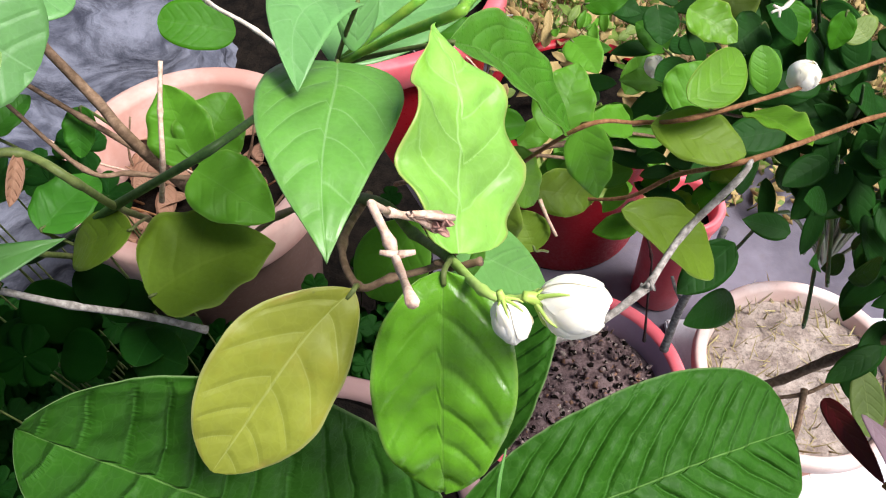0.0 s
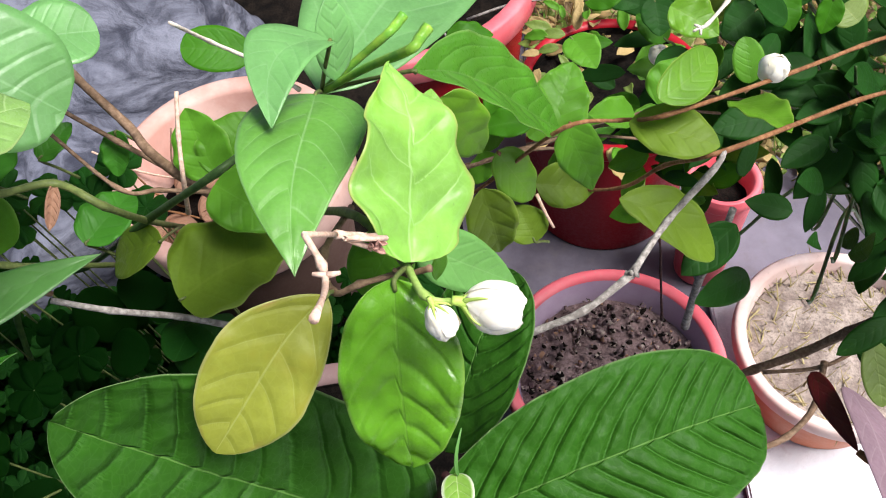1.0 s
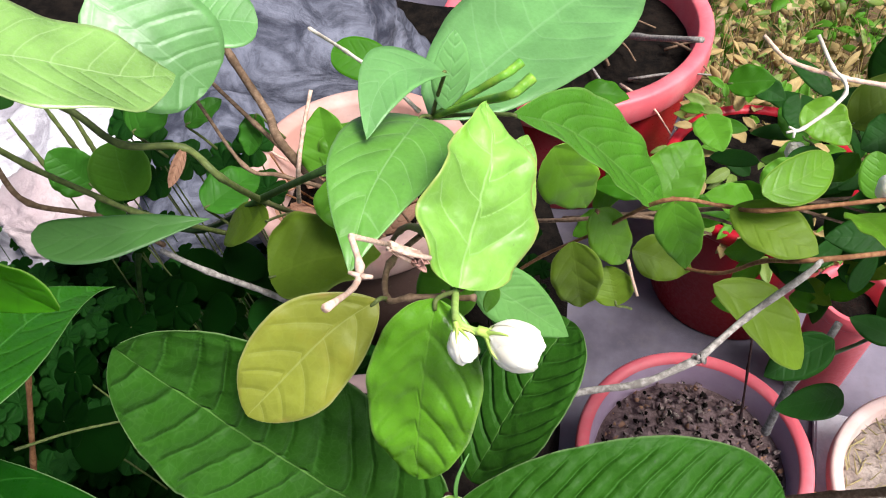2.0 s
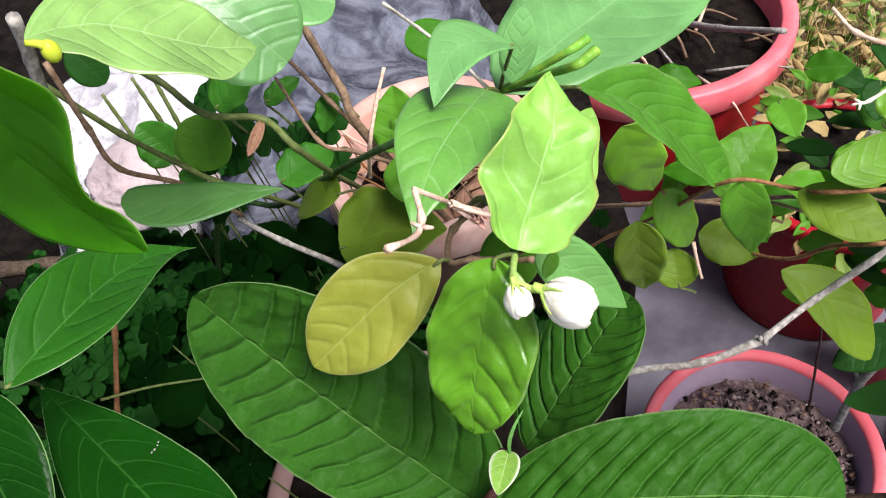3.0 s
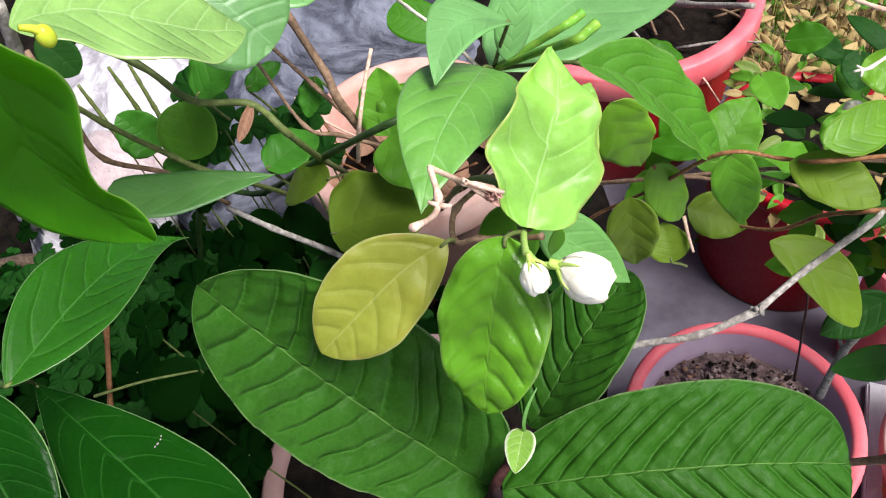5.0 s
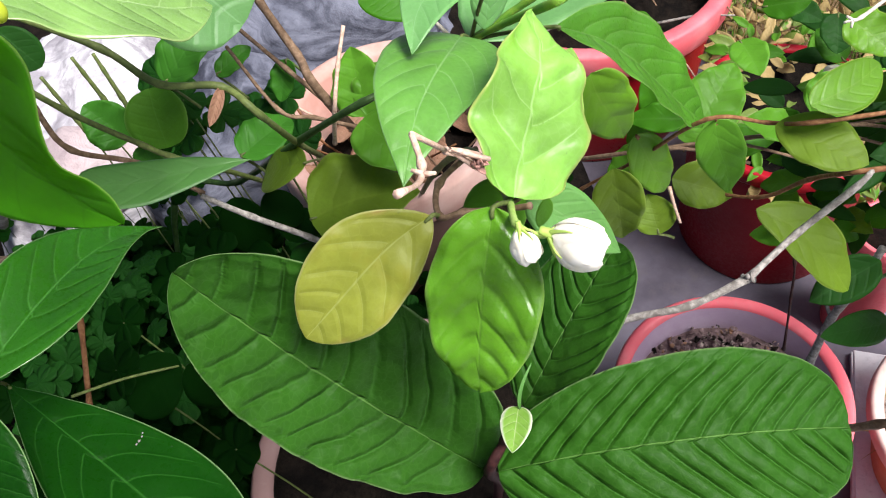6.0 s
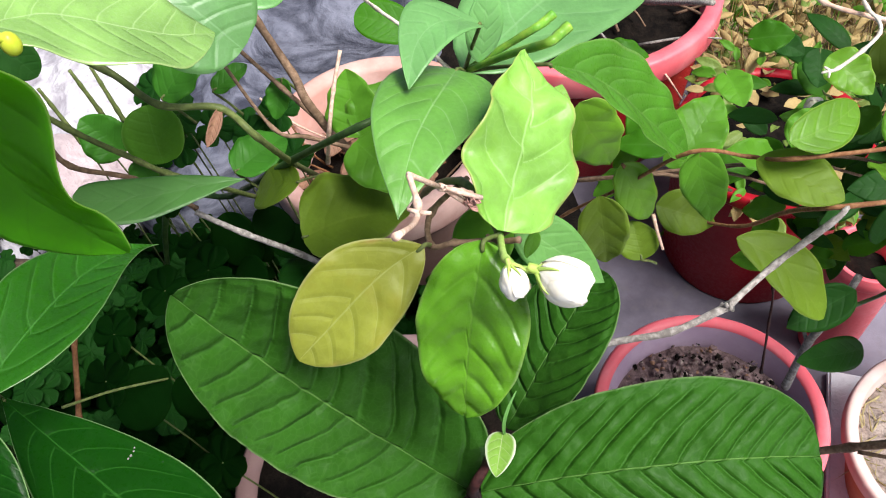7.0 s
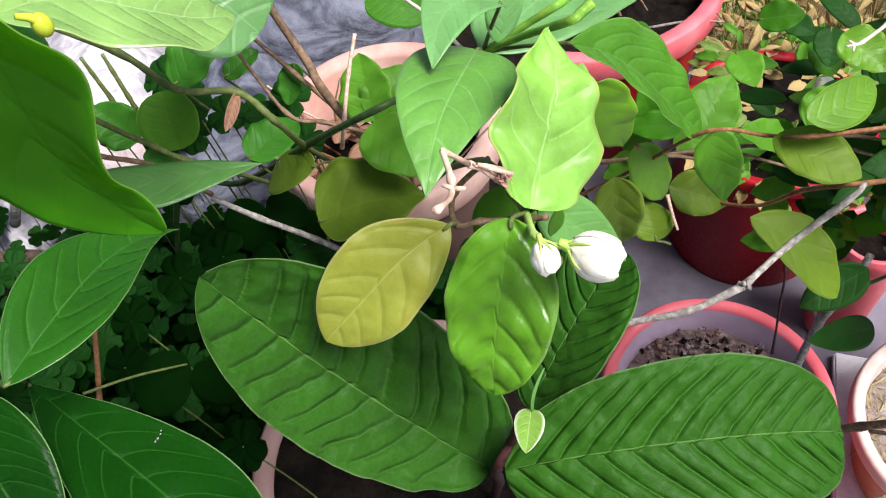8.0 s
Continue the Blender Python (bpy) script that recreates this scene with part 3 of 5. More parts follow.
leaf(jasmine, MIDGREEN, (-0.011, 0.215, 1.101), (-0.033, 0.192, 1.075), 0.034, up=(0.1, -0.5, 0.8))
leaf(jasmine, MIDGREEN, (0.014, 0.167, 1.151), (0.011, 0.162, 1.135), 0.008, up=(0.60, -0.50, 0.52), a=0.7, b=0.9)
leaf(jasmine, MIDGREEN, (-0.145, 0.314, 1.030), (-0.164, 0.350, 1.059), 0.04, up=(-0.1, -0.5, 0.8), a=0.45, b=0.8, wave=0.1, fold=0.2)
leaf(jasmine, MIDGREEN, (-0.145, 0.314, 1.030), (-0.127, 0.354, 1.048), 0.042, up=(0.1, -0.5, 0.8), a=0.45, b=0.75, wave=0.1, fold=0.2)
leaf(jasmine, MIDGREEN, (-0.137, 0.292, 1.050), (-0.092, 0.265, 1.039), 0.04, up=(0.00, -0.32, 0.89), a=0.45, b=0.75, wave=0.1, fold=0.15)

stem("stem", jasmine, OLIVE_STEM, [(-0.21, 0.48, 0.72), (-0.11, 0.33, 0.96), (-0.031, 0.200, 1.136), (-0.010, 0.176, 1.145), NODE], 0.0026, 0.0016, knots=0.3)
stem("twig", jasmine, BROWN_BARK, [(-0.029, 0.205, 1.133), (-0.036, 0.171, 1.146), (-0.028, 0.147, 1.154), (-0.016, 0.145, 1.162), (-0.000, 0.149, 1.164), (0.012, 0.160, 1.166)], 0.0016, 0.001, knots=0.5)
tw = bmesh.new()
tube(tw, [(0.001, 0.126, 1.217), (-0.006, 0.140, 1.201), (-0.013, 0.132, 1.214)], 0.00095, 0.001, steps=3, knots=0.5, wobble=0.3, seed=2)
tube(tw, [(-0.013, 0.132, 1.214), (-0.014, 0.111, 1.244)], 0.001, 0.001, steps=3, wobble=0.2, seed=3)
tube(tw, [(-0.014, 0.111, 1.244), (-0.010, 0.105, 1.237), (-0.007, 0.094, 1.242), (-0.003, 0.073, 1.263)], 0.00095, 0.0008, steps=3, knots=0.6, wobble=0.25, seed=5)
for x, y, d in ((770, 378, 0.25), (745, 405, 0.245), (728, 372, 0.24), (752, 370, 0.24)):
    tube(tw, [(-0.005, 0.144, 1.194), tuple(Vector((-0.014, 0.111, 1.244)).lerp(Vector((0.001, 0.126, 1.217)), 0.6 + 0.1 * math.sin(x))), tuple(Vector((0.001, 0.126, 1.217)) + Vector(((x - 750) * 0.00018, 0, (388 - y) * 0.0002)))], 0.0007, 0.001, sides=6, steps=2)
for s in (-1, 1):
    at = Vector((-0.008, 0.101, 1.238))
    tube(tw, [at, at + Vector((0.004 * s, 0.0, 0.001))], 0.0011, 0.0006, sides=6, steps=2)
part("dry_twig", tw, DRY_TWIG, jasmine, "dry pinkish-brown bent twig")
stub = Vector(NODE)
stem("twig", jasmine, BROWN_BARK, [stub + Vector((-0.0055, 0.0, -0.0015)), stub + Vector((0.0, -0.003, 0.0)), stub + Vector((0.0095, -0.0045, 0.0055))], 0.0009, 0.0013, knots=0.35, wobble=0.15, label="short cut twig stub")
for i in range(9):
    rs = random.Random(i + 60)
    bm = bmesh.new()
    foot = Vector((0.001, 0.126, 1.217)) + Vector((rs.uniform(-0.004, 0.002), rs.uniform(-0.002, 0.001), rs.uniform(-0.002, 0.002)))
    blade(bm, foot, foot + Vector((rs.uniform(-0.3, 1), rs.uniform(-0.8, 0.2), rs.uniform(-0.9, 0.8))).normalized() * rs.uniform(0.003, 0.006), 0.0024, up=(rs.uniform(-1, 1), -0.6, 0.6), bow=0.2, fold=0.6, nu=8, nv=6, seed=i)
    part("bud_scale", bm, DRY_SCALE, jasmine, "shrivelled pinkish bud scale")
stem("peduncle", jasmine, LIME_STEM, [NODE, (0.013, 0.122, 1.190), (0.021, 0.120, 1.188), (0.029, 0.119, 1.193)], 0.0016, 0.0012, knots=0.3)


def flower_bud(parent, at, radius, point, petals, seed, label, sepals=6, long=1.15, plump=0.965):
    """A plump closed bud: overlapping cupped petals in a spiral over a calyx with thin sepals."""
    rng = random.Random(seed)
    z = Vector(point).normalized()
    m = Matrix.Translation(at) @ z.to_track_quat("Z", "Y").to_matrix().to_4x4()
    core = bmesh.new()
    bmesh.ops.create_uvsphere(core, u_segments=20, v_segments=14, radius=radius * plump)
    core.transform(m)
    bud = part("flower_bud", core, PETAL, parent, label)
    for i in range(petals):
        f = i / petals
        bm = bmesh.new()
        nu, nv = 12, 12
        mid = i * 2.4 + rng.uniform(-0.2, 0.2)
        spread = rng.uniform(1.0, 1.35)
        up_to = 0.95 - 0.2 * f - rng.uniform(0, 0.1)
        rows = [[], []]
        for layer in (0, 1):
            for a in range(nu + 1):
                row = []
                u = a / nu
                th = math.pi * (1 - u * up_to)
                wid = spread * (0.35 + 0.65 * math.sin(math.pi * min(1, u * 0.62 + 0.05))) * (1.0 if u < 0.8 else math.sqrt(max(0.02, 1 - ((u - 0.8) / 0.2) ** 2)))
                for b in range(nv + 1):
                    v = 2 * b / nv - 1
                    ph = mid + v * wid
                    r = radius * (0.93 + 0.06 * f + 0.028 * v + 0.03 * u * u + 0.05 * noise.noise((u * 3 + i, v * 2, seed))) - layer * radius * 0.03
                    r *= 1 + 0.07 * math.cos(2 * ph + seed) * math.sin(th) + 0.06 * math.cos(3 * ph + 2 * seed) * u + 0.16 * noise.noise((math.sin(th) * math.cos(ph) * 1.5, math.sin(th) * math.sin(ph) * 1.5, u * 2 + seed))
                    row.append(bm.verts.new((r * math.sin(th) * math.cos(ph), r * math.sin(th) * math.sin(ph), -r * long * math.cos(math.pi - th))))
                rows[layer].append(row)
        for layer in (0, 1):
            g = rows[layer]
            for a in range(nu):
                for b in range(nv):
                    vs = [g[a][b], g[a][b + 1], g[a + 1][b + 1], g[a + 1][b]]
                    bm.faces.new(vs if layer == 0 else vs[::-1])
        bmesh.ops.recalc_face_normals(bm, faces=bm.faces)
        bm.transform(m)
        part("petal", bm, PETAL, bud)
    for i in range(sepals):
        s = bmesh.new()
        a = i * 2 * math.pi / max(1, sepals) + rng.uniform(-0.3, 0.3)
        out = rng.uniform(0.75, 1.05)
        pts = [m @ Vector((math.cos(a) * radius * k * out, math.sin(a) * radius * k * out, radius * h)) for k, h in ((0.12, -1.25), (0.45, -1.02), (0.75, -0.78), (0.92, -0.5))]
        tube(s, pts, radius * 0.11, radius * 0.03, sides=6, steps=3)
        part("sepal", s, SEPAL, bud, "thin green sepal")
    c = bmesh.new()
    tube(c, [m @ Vector((0, 0, -radius * 1.7)), m @ Vector((0, 0, -radius * 1.3)), m @ Vector((0, 0, -radius * 0.95))], radius * 0.16, radius * 0.3, sides=8, steps=3)
    part("calyx", c, SEPAL, bud, "lime-green calyx")
    return bud


flower_bud(jasmine, (0.0375, 0.113, 1.196), 0.0086, (0.9, -0.05, -0.25), 9, 4, "plump white double jasmine bud", long=1.2)
flower_bud(jasmine, (0.020, 0.107, 1.198), 0.0056, (0.35, -0.5, -0.75), 6, 9, "small white jasmine bud")

# ---- tall shrub with pointed glossy leaves, its green stems crossing the pot ----
crape = thing("crape_jasmine", "green-stemmed shrub with large pointed glossy leaves", "plant", "garden plants")
TOP = (-0.046, 0.267, 1.146)
stem("stem", crape, GREEN_STEM, [TOP, (-0.090, 0.303, 1.086), (-0.108, 0.249, 1.111), (-0.182, 0.276, 1.038), (-0.281, 0.312, 0.936), (-0.356, 0.307, 0.901), (-0.46, 0.3, 0.6)], 0.0017, 0.003, knots=0.18, label="dark green stem")
stem("stem", crape, OLIVE_STEM, [(-0.276, 0.207, 1.196), (-0.232, 0.216, 1.166), (-0.203, 0.212, 1.148), (-0.182, 0.232, 1.130), (-0.160, 0.226, 1.117), (-0.182, 0.276, 1.038), (-0.203, 0.335, 0.950)], 0.0019, 0.0021, knots=0.2, label="olive-green stem")
leaf(crape, CRAPE, (-0.0394, 0.2373, 1.1743), (-0.0325, 0.1313, 1.1911), 0.0500, up=(0.184, -0.160, 0.970), a=0.63, b=1.08, bow=0.116, fold=0.05, bend=0.021, hook=-0.014, skew=0.03, stalk=TOP, veins=6.5, slant=0.4, arch=1.8, quilt=0.014, nu=48, nv=26)
leaf(crape, PALE, (-0.031, 0.254, 1.189), (-0.046, 0.193, 1.201), 0.027, up=(0.25, -0.32, 0.89), a=0.6, b=0.85, bow=0.1, fold=0.3, bend=0.2, stalk=TOP)
leaf(crape, PALE, TOP, (0.027, 0.474, 1.113), 0.09, up=(0, -0.5, 0.86), a=0.6, b=0.6, bow=0.03, fold=0.1, veins=9, slant=0.2)
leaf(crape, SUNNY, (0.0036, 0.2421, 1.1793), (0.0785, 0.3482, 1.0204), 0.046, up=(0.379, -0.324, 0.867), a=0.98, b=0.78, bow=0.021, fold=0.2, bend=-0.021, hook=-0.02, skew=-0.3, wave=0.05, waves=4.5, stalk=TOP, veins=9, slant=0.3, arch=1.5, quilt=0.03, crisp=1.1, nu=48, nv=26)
leaf(crape, PALE, (-0.036, 0.261, 1.159), (-0.033, 0.278, 1.195), 0.02, up=(0.50, -0.36, 0.69), a=0.7, b=0.8)
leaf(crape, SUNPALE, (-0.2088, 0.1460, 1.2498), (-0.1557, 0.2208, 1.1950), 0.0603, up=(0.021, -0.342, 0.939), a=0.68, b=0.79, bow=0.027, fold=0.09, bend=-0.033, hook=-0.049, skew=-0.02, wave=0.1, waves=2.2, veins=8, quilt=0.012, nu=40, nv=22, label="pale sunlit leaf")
leaf(crape, PALE, (-0.222, 0.258, 1.207), (-0.172, 0.258, 1.152), 0.068, up=(0.00, -0.31, 0.94), a=0.5, b=0.4)
leaf(crape, PALE, (-0.221, 0.314, 1.150), (-0.181, 0.334, 1.139), 0.045, up=(0.00, -0.31, 0.94), a=0.5, b=0.4)
leaf(crape, GREYGREEN, (-0.1771, 0.2217, 1.0822), (-0.2604, 0.1731, 1.1008), 0.0310, up=(0.095, -0.190, 0.977), a=1.06, b=0.42, bow=0.017, fold=0.07, bend=-0.052, hook=0.017, skew=-0.09, label="narrow grey-green leaf")
leaf(crape, WAVY, (-0.1118, 0.0541, 1.3482), (-0.0981, 0.0671, 1.2361), 0.0633, up=(-0.063, -0.402, 0.914), a=0.46, b=0.6, bow=-0.051, fold=0.21, bend=0.084, hook=-0.06, skew=0.25, wave=0.13, waves=2.0, seed=3, label="glossy wavy leaf, coloured as lit from behind", veins=6, slant=0.3, nu=44, nv=22)
SHOOT = (-0.212, 0.044, 1.126)
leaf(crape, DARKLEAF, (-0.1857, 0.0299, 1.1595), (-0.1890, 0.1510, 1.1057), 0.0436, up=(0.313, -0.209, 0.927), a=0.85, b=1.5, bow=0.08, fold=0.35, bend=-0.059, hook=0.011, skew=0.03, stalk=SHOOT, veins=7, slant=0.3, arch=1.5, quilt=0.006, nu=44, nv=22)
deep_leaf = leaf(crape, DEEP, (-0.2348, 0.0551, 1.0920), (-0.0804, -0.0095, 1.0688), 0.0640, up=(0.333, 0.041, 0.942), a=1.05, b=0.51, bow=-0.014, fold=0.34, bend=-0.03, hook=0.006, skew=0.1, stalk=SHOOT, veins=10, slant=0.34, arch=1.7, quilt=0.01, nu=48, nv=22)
speck = bmesh.new()
for x, y, r in ((0.0, 0.0, 0.0006), (0.0006, 0.0022, 0.0004), (-0.0008, -0.0016, 0.0005), (0.0003, 0.0038, 0.0004)):
    bmesh.ops.create_icosphere(speck, subdivisions=2, radius=1.0, matrix=Matrix.Translation((-0.1589 + x, 0.0462 + y, 1.0812 + 0.27 * y)) @ Matrix.Diagonal((r, r * 1.3, 0.0003, 1.0)))
part("speck", speck, GREY_BARK, deep_leaf, "dried whitish speck on the blade")
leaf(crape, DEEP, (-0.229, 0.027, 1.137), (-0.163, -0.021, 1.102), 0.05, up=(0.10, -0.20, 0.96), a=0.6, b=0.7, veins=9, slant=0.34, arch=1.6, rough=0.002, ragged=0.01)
stem("stem", crape, GREEN_STEM, [SHOOT, (-0.276, 0.041, 1.073), (-0.45, 0.12, 0.68)], 0.002, 0.003)
for at in ((-0.006, 0.281, 1.172), (0.010, 0.236, 1.202)):
    b = bmesh.new()
    tube(b, [TOP, (Vector(TOP) + Vector(at)) / 2, Vector(at) - Vector((0.004, 0.006, 0)), at, Vector(at) + Vector((0.004, 0.005, 0.002))], 0.0018, 0.0026, sides=8)
    part("flower_bud", b, FRUIT, crape, "narrow closed green bud")

# ---- guava seedling below ----
guava = thing("guava_seedling", "young guava plant with broad ribbed leaves", "plant", "garden plants")
FORK = (-0.004, 0.089, 1.021)
leaf(guava, GUAVA, (-0.0103, 0.0962, 0.9996), (-0.1167, 0.0859, 1.1765), 0.0862, up=(0.1244, -0.4411, 0.8888), a=0.49, b=0.53, bow=-0.073, fold=0.42, bend=-0.030, hook=0.000, skew=0.19, veins=12, slant=0.22, arch=1.5, quilt=0.022, crisp=1.0, rough=0.012, nu=130, nv=60, wave=0.03, waves=6, label="broad ribbed dark green leaf")
leaf(guava, GUAVA, (0.0019, 0.0865, 1.0304), (0.1648, 0.1494, 1.0217), 0.0832, up=(-0.083, -0.508, 0.858), a=0.42, b=0.31, bow=0.116, fold=0.06, bend=-0.036, veins=13, slant=0.28, arch=1.2, quilt=0.027, crisp=1.0, rough=0.014, nu=130, nv=60, label="broad ribbed dark green leaf")
leaf(guava, GUAVA, (0.002, 0.137, 0.999), (0.040, 0.219, 1.054), 0.065, up=(-0.55, -0.7, 0.35), a=0.5, b=0.4, bow=0.03, fold=0.12, veins=9, slant=0.34, arch=1.5, quilt=0.013, crisp=1.3, rough=0.012, nu=90, nv=44)
leaf(guava, YOUNG, (0.018, 0.084, 1.119), (0.020, 0.064, 1.121), 0.0125, up=(0.10, -0.6, 0.75), a=0.5, b=0.75, bow=0.06, fold=0.3, veins=5, ragged=0.05, label="tiny downy young leaf")
leaf(guava, DULL, (0.019, 0.083, 1.118), (0.0215, 0.096, 1.135), 0.0018, up=(0.80, -0.43, 0.40), a=0.5, b=0.7, bend=-0.2, fold=0.6)
stem("stem", guava, DARK_STEM, [(0.013, 0.087, 1.108), (0.004, 0.097, 1.047), FORK, (-0.02, 0.13, 0.88), (-0.04, 0.15, 0.74)], 0.0018, 0.004, knots=0.2)

# a green fruit with a yellow end, on the upper stem
fr = bmesh.new()
bmesh.ops.create_uvsphere(fr, u_segments=16, v_segments=12, radius=1.0, matrix=Matrix.Translation((-0.147, 0.112, 1.279)) @ Matrix.Diagonal((0.0034, 0.0034, 0.0045, 1.0)))
tube(fr, [(-0.150, 0.107, 1.286), (-0.148, 0.110, 1.2835), (-0.147, 0.112, 1.280)], 0.001, 0.0022, sides=8, steps=3)
part("fruit", fr, LEMON, crape, "small green-yellow fruit")
br = bmesh.new()
blade(br, (-0.182, 0.232, 1.130), (-0.181, 0.208, 1.123), 0.007, up=(0.5, -0.5, 0.5), fold=0.8, nu=10, nv=6, bow=0.05)
part("bract", br, DRY_LEAF, crape, "withered brown bract")

# ---- bare stems in the pot ----
sticks = thing("bare_stems", "bare brown cut stems standing in the terracotta pot", "stems", "potted plants")
stem("stem", sticks, BROWN_BARK, [(-0.259, 0.380, 1.124), (-0.229, 0.359, 1.085), (-0.204, 0.344, 1.053), (-0.176, 0.323, 1.026), (-0.2, 0.49, 0.7)], 0.0025, 0.0036, knots=0.15)
stem("stem", sticks, BROWN_BARK, [(-0.264, 0.369, 1.051), (-0.215, 0.341, 1.041), (-0.176, 0.323, 1.026)], 0.0015, 0.002, knots=0.3)
stem("stem", sticks, BROWN_BARK, [(-0.252, 0.334, 1.064), (-0.201, 0.296, 1.046), (-0.178, 0.299, 1.039), (-0.144, 0.298, 1.035)], 0.0013, 0.0015, knots=0.4)
stem("stem", sticks, DRY_TWIG, [(-0.142, 0.311, 1.111), (-0.143, 0.292, 1.095), (-0.145, 0.276, 1.073), (-0.163, 0.291, 1.024)], 0.0012, 0.0015, knots=0.2)
stem("stem", sticks, GREY_BARK, [(-0.224, 0.217, 1.044), (-0.195, 0.218, 1.028), (-0.174, 0.238, 0.983), (-0.146, 0.244, 0.956)], 0.0018, 0.0022, knots=0.2, label="pale grey bare stem")
stem("stem", sticks, PALE_TWIG, [(-0.100, 0.259, 1.201), (-0.104, 0.297, 1.157), (-0.087, 0.302, 1.137), (-0.071, 0.309, 1.108)], 0.0009, 0.0012, knots=0.3, label="pale bare twig")
stem("stem", sticks, OLIVE_STEM, [(-0.280, 0.185, 1.180), (-0.262, 0.199, 1.132), (-0.243, 0.215, 1.091), (-0.236, 0.222, 1.075), (-0.220, 0.240, 1.045), (-0.233, 0.294, 0.964)], 0.0018, 0.0018, knots=0.25, label="thin yellowish stem")
stem("stem", sticks, BROWN_BARK, [(-0.264, 0.184, 1.197), (-0.261, 0.182, 1.152), (-0.260, 0.184, 1.118), (-0.250, 0.210, 1.079), (-0.244, 0.238, 1.018)], 0.0017, 0.0015, knots=0.35)
stem("stem", sticks, GREY_BARK, [(-0.215, 0.151, 1.256), (-0.225, 0.153, 1.230), (-0.247, 0.155, 1.185), (-0.335, 0.164, 1.058)], 0.003, 0.003, knots=0.1)
stem("stem", sticks, RED_BARK, [(-0.253, 0.138, 1.082), (-0.255, 0.114, 1.043), (-0.264, 0.085, 0.987), (-0.298, 0.071, 0.906)], 0.0015, 0.0018, knots=0.3)
stem("stem", sticks, OLIVE_STEM, [(-0.262, 0.082, 1.010), (-0.247, 0.106, 0.993), (-0.226, 0.130, 0.974)], 0.001, 0.0008)
leaf(sticks, MIDGREEN, (-0.254, 0.241, 1.059), (-0.266, 0.263, 1.089), 0.042, up=(0.1, -0.5, 0.85), a=0.42, b=0.42, label="round green leaf")
leaf(sticks, BUSHLEAF, (-0.138, 0.426, 1.034), (-0.184, 0.419, 1.050), 0.034, up=(0, -0.5, 0.85), a=0.45, b=0.42)
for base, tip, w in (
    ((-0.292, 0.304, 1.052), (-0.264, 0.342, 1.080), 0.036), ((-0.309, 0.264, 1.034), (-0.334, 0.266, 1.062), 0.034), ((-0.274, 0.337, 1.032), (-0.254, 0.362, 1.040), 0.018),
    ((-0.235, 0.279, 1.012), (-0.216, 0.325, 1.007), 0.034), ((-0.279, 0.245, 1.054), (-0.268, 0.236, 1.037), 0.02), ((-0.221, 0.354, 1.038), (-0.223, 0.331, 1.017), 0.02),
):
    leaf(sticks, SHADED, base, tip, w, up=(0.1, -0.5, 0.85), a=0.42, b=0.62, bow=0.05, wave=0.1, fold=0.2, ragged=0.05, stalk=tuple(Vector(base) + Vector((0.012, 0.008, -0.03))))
leaf(sticks, SMALL, (-0.485, 0.356, 1.041), (-0.461, 0.353, 1.005), 0.034, up=(0.2, -0.5, 0.85))
leaf(sticks, CLOVER_SHADED, (-0.231, 0.134, 0.979), (-0.252, 0.097, 0.955), 0.04, up=(0.2, -0.5, 0.85))
leaf(sticks, CLOVER_SHADED, (-0.213, 0.125, 0.989), (-0.190, 0.141, 0.931), 0.05, up=(-0.1, -0.5, 0.85))

# dry thin shoots standing and leaning in the pot
rs = random.Random(31)
for i in range(16):
    a, r = rs.uniform(0, 6.3), rs.uniform(0.02, 0.08)
    foot = Vector((POT[0] + r * math.cos(a), POT[1] + r * math.sin(a), 0.72))
    lean = Vector((rs.uniform(-0.07, 0.09), rs.uniform(-0.06, 0.04), rs.uniform(0.05, 0.13)))
    bent = foot + lean * 0.55 + Vector((rs.uniform(-0.012, 0.012), rs.uniform(-0.012, 0.012), 0.0))
    stem("shoot", sticks, (RED_BARK, BROWN_BARK, DRY_TWIG)[i % 3], [foot, bent, foot + lean], 0.0015, 0.0009, knots=0.3, sides=6, steps=4, seed=i)

# ---- second jasmine, its branches reaching in ----
bush = thing("jasmine_bush", "jasmine bush with reddish branches, olive leaves and white buds", "plant", "garden plants")
stem("branch", bush, RED_BARK, [(0.316, 0.410, 1.028), (0.280, 0.394, 1.032), (0.210, 0.337, 1.067), (0.136, 0.308, 1.070), (0.114, 0.329, 1.045), (0.078, 0.313, 1.059), (0.036, 0.340, 0.984), (0.000, 0.340, 0.948), (-0.030, 0.337, 0.912)], 0.0014, 0.0012, knots=0.25)
stem("branch", bush, RED_BARK, [(0.334, 0.401, 0.983), (0.295, 0.395, 0.979), (0.171, 0.297, 1.048), (0.149, 0.336, 0.990), (0.123, 0.352, 0.947), (0.071, 0.381, 0.914)], 0.0018, 0.0013, knots=0.2)
gb = bmesh.new()
tube(gb, [(0.171, 0.297, 1.048), (0.164, 0.288, 1.043), (0.140, 0.278, 1.006), (0.115, 0.245, 0.999)], 0.0018, 0.0024, knots=0.12, steps=5, wobble=0.12, seed=4)
tube(gb, [(0.115, 0.245, 0.999), (0.085, 0.227, 0.988), (0.053, 0.222, 0.972), (0.010, 0.214, 0.947)], 0.0026, 0.0022, knots=0.15, steps=5, wobble=0.12, seed=6)
K = Vector((0.115, 0.245, 0.999))
tube(gb, [K + Vector((-0.003, 0, -0.002)), K, K + Vector((0.003, 0, 0.002))], 0.003, 0.003, steps=3, wobble=0.25, seed=8)
tube(gb, [K, K + Vector((-0.001, -0.002, 0.006))], 0.0018, 0.0012, steps=2, sides=6)
part("branch", gb, GREY_BARK, bush, "pale grey woody branch with a knotted joint")
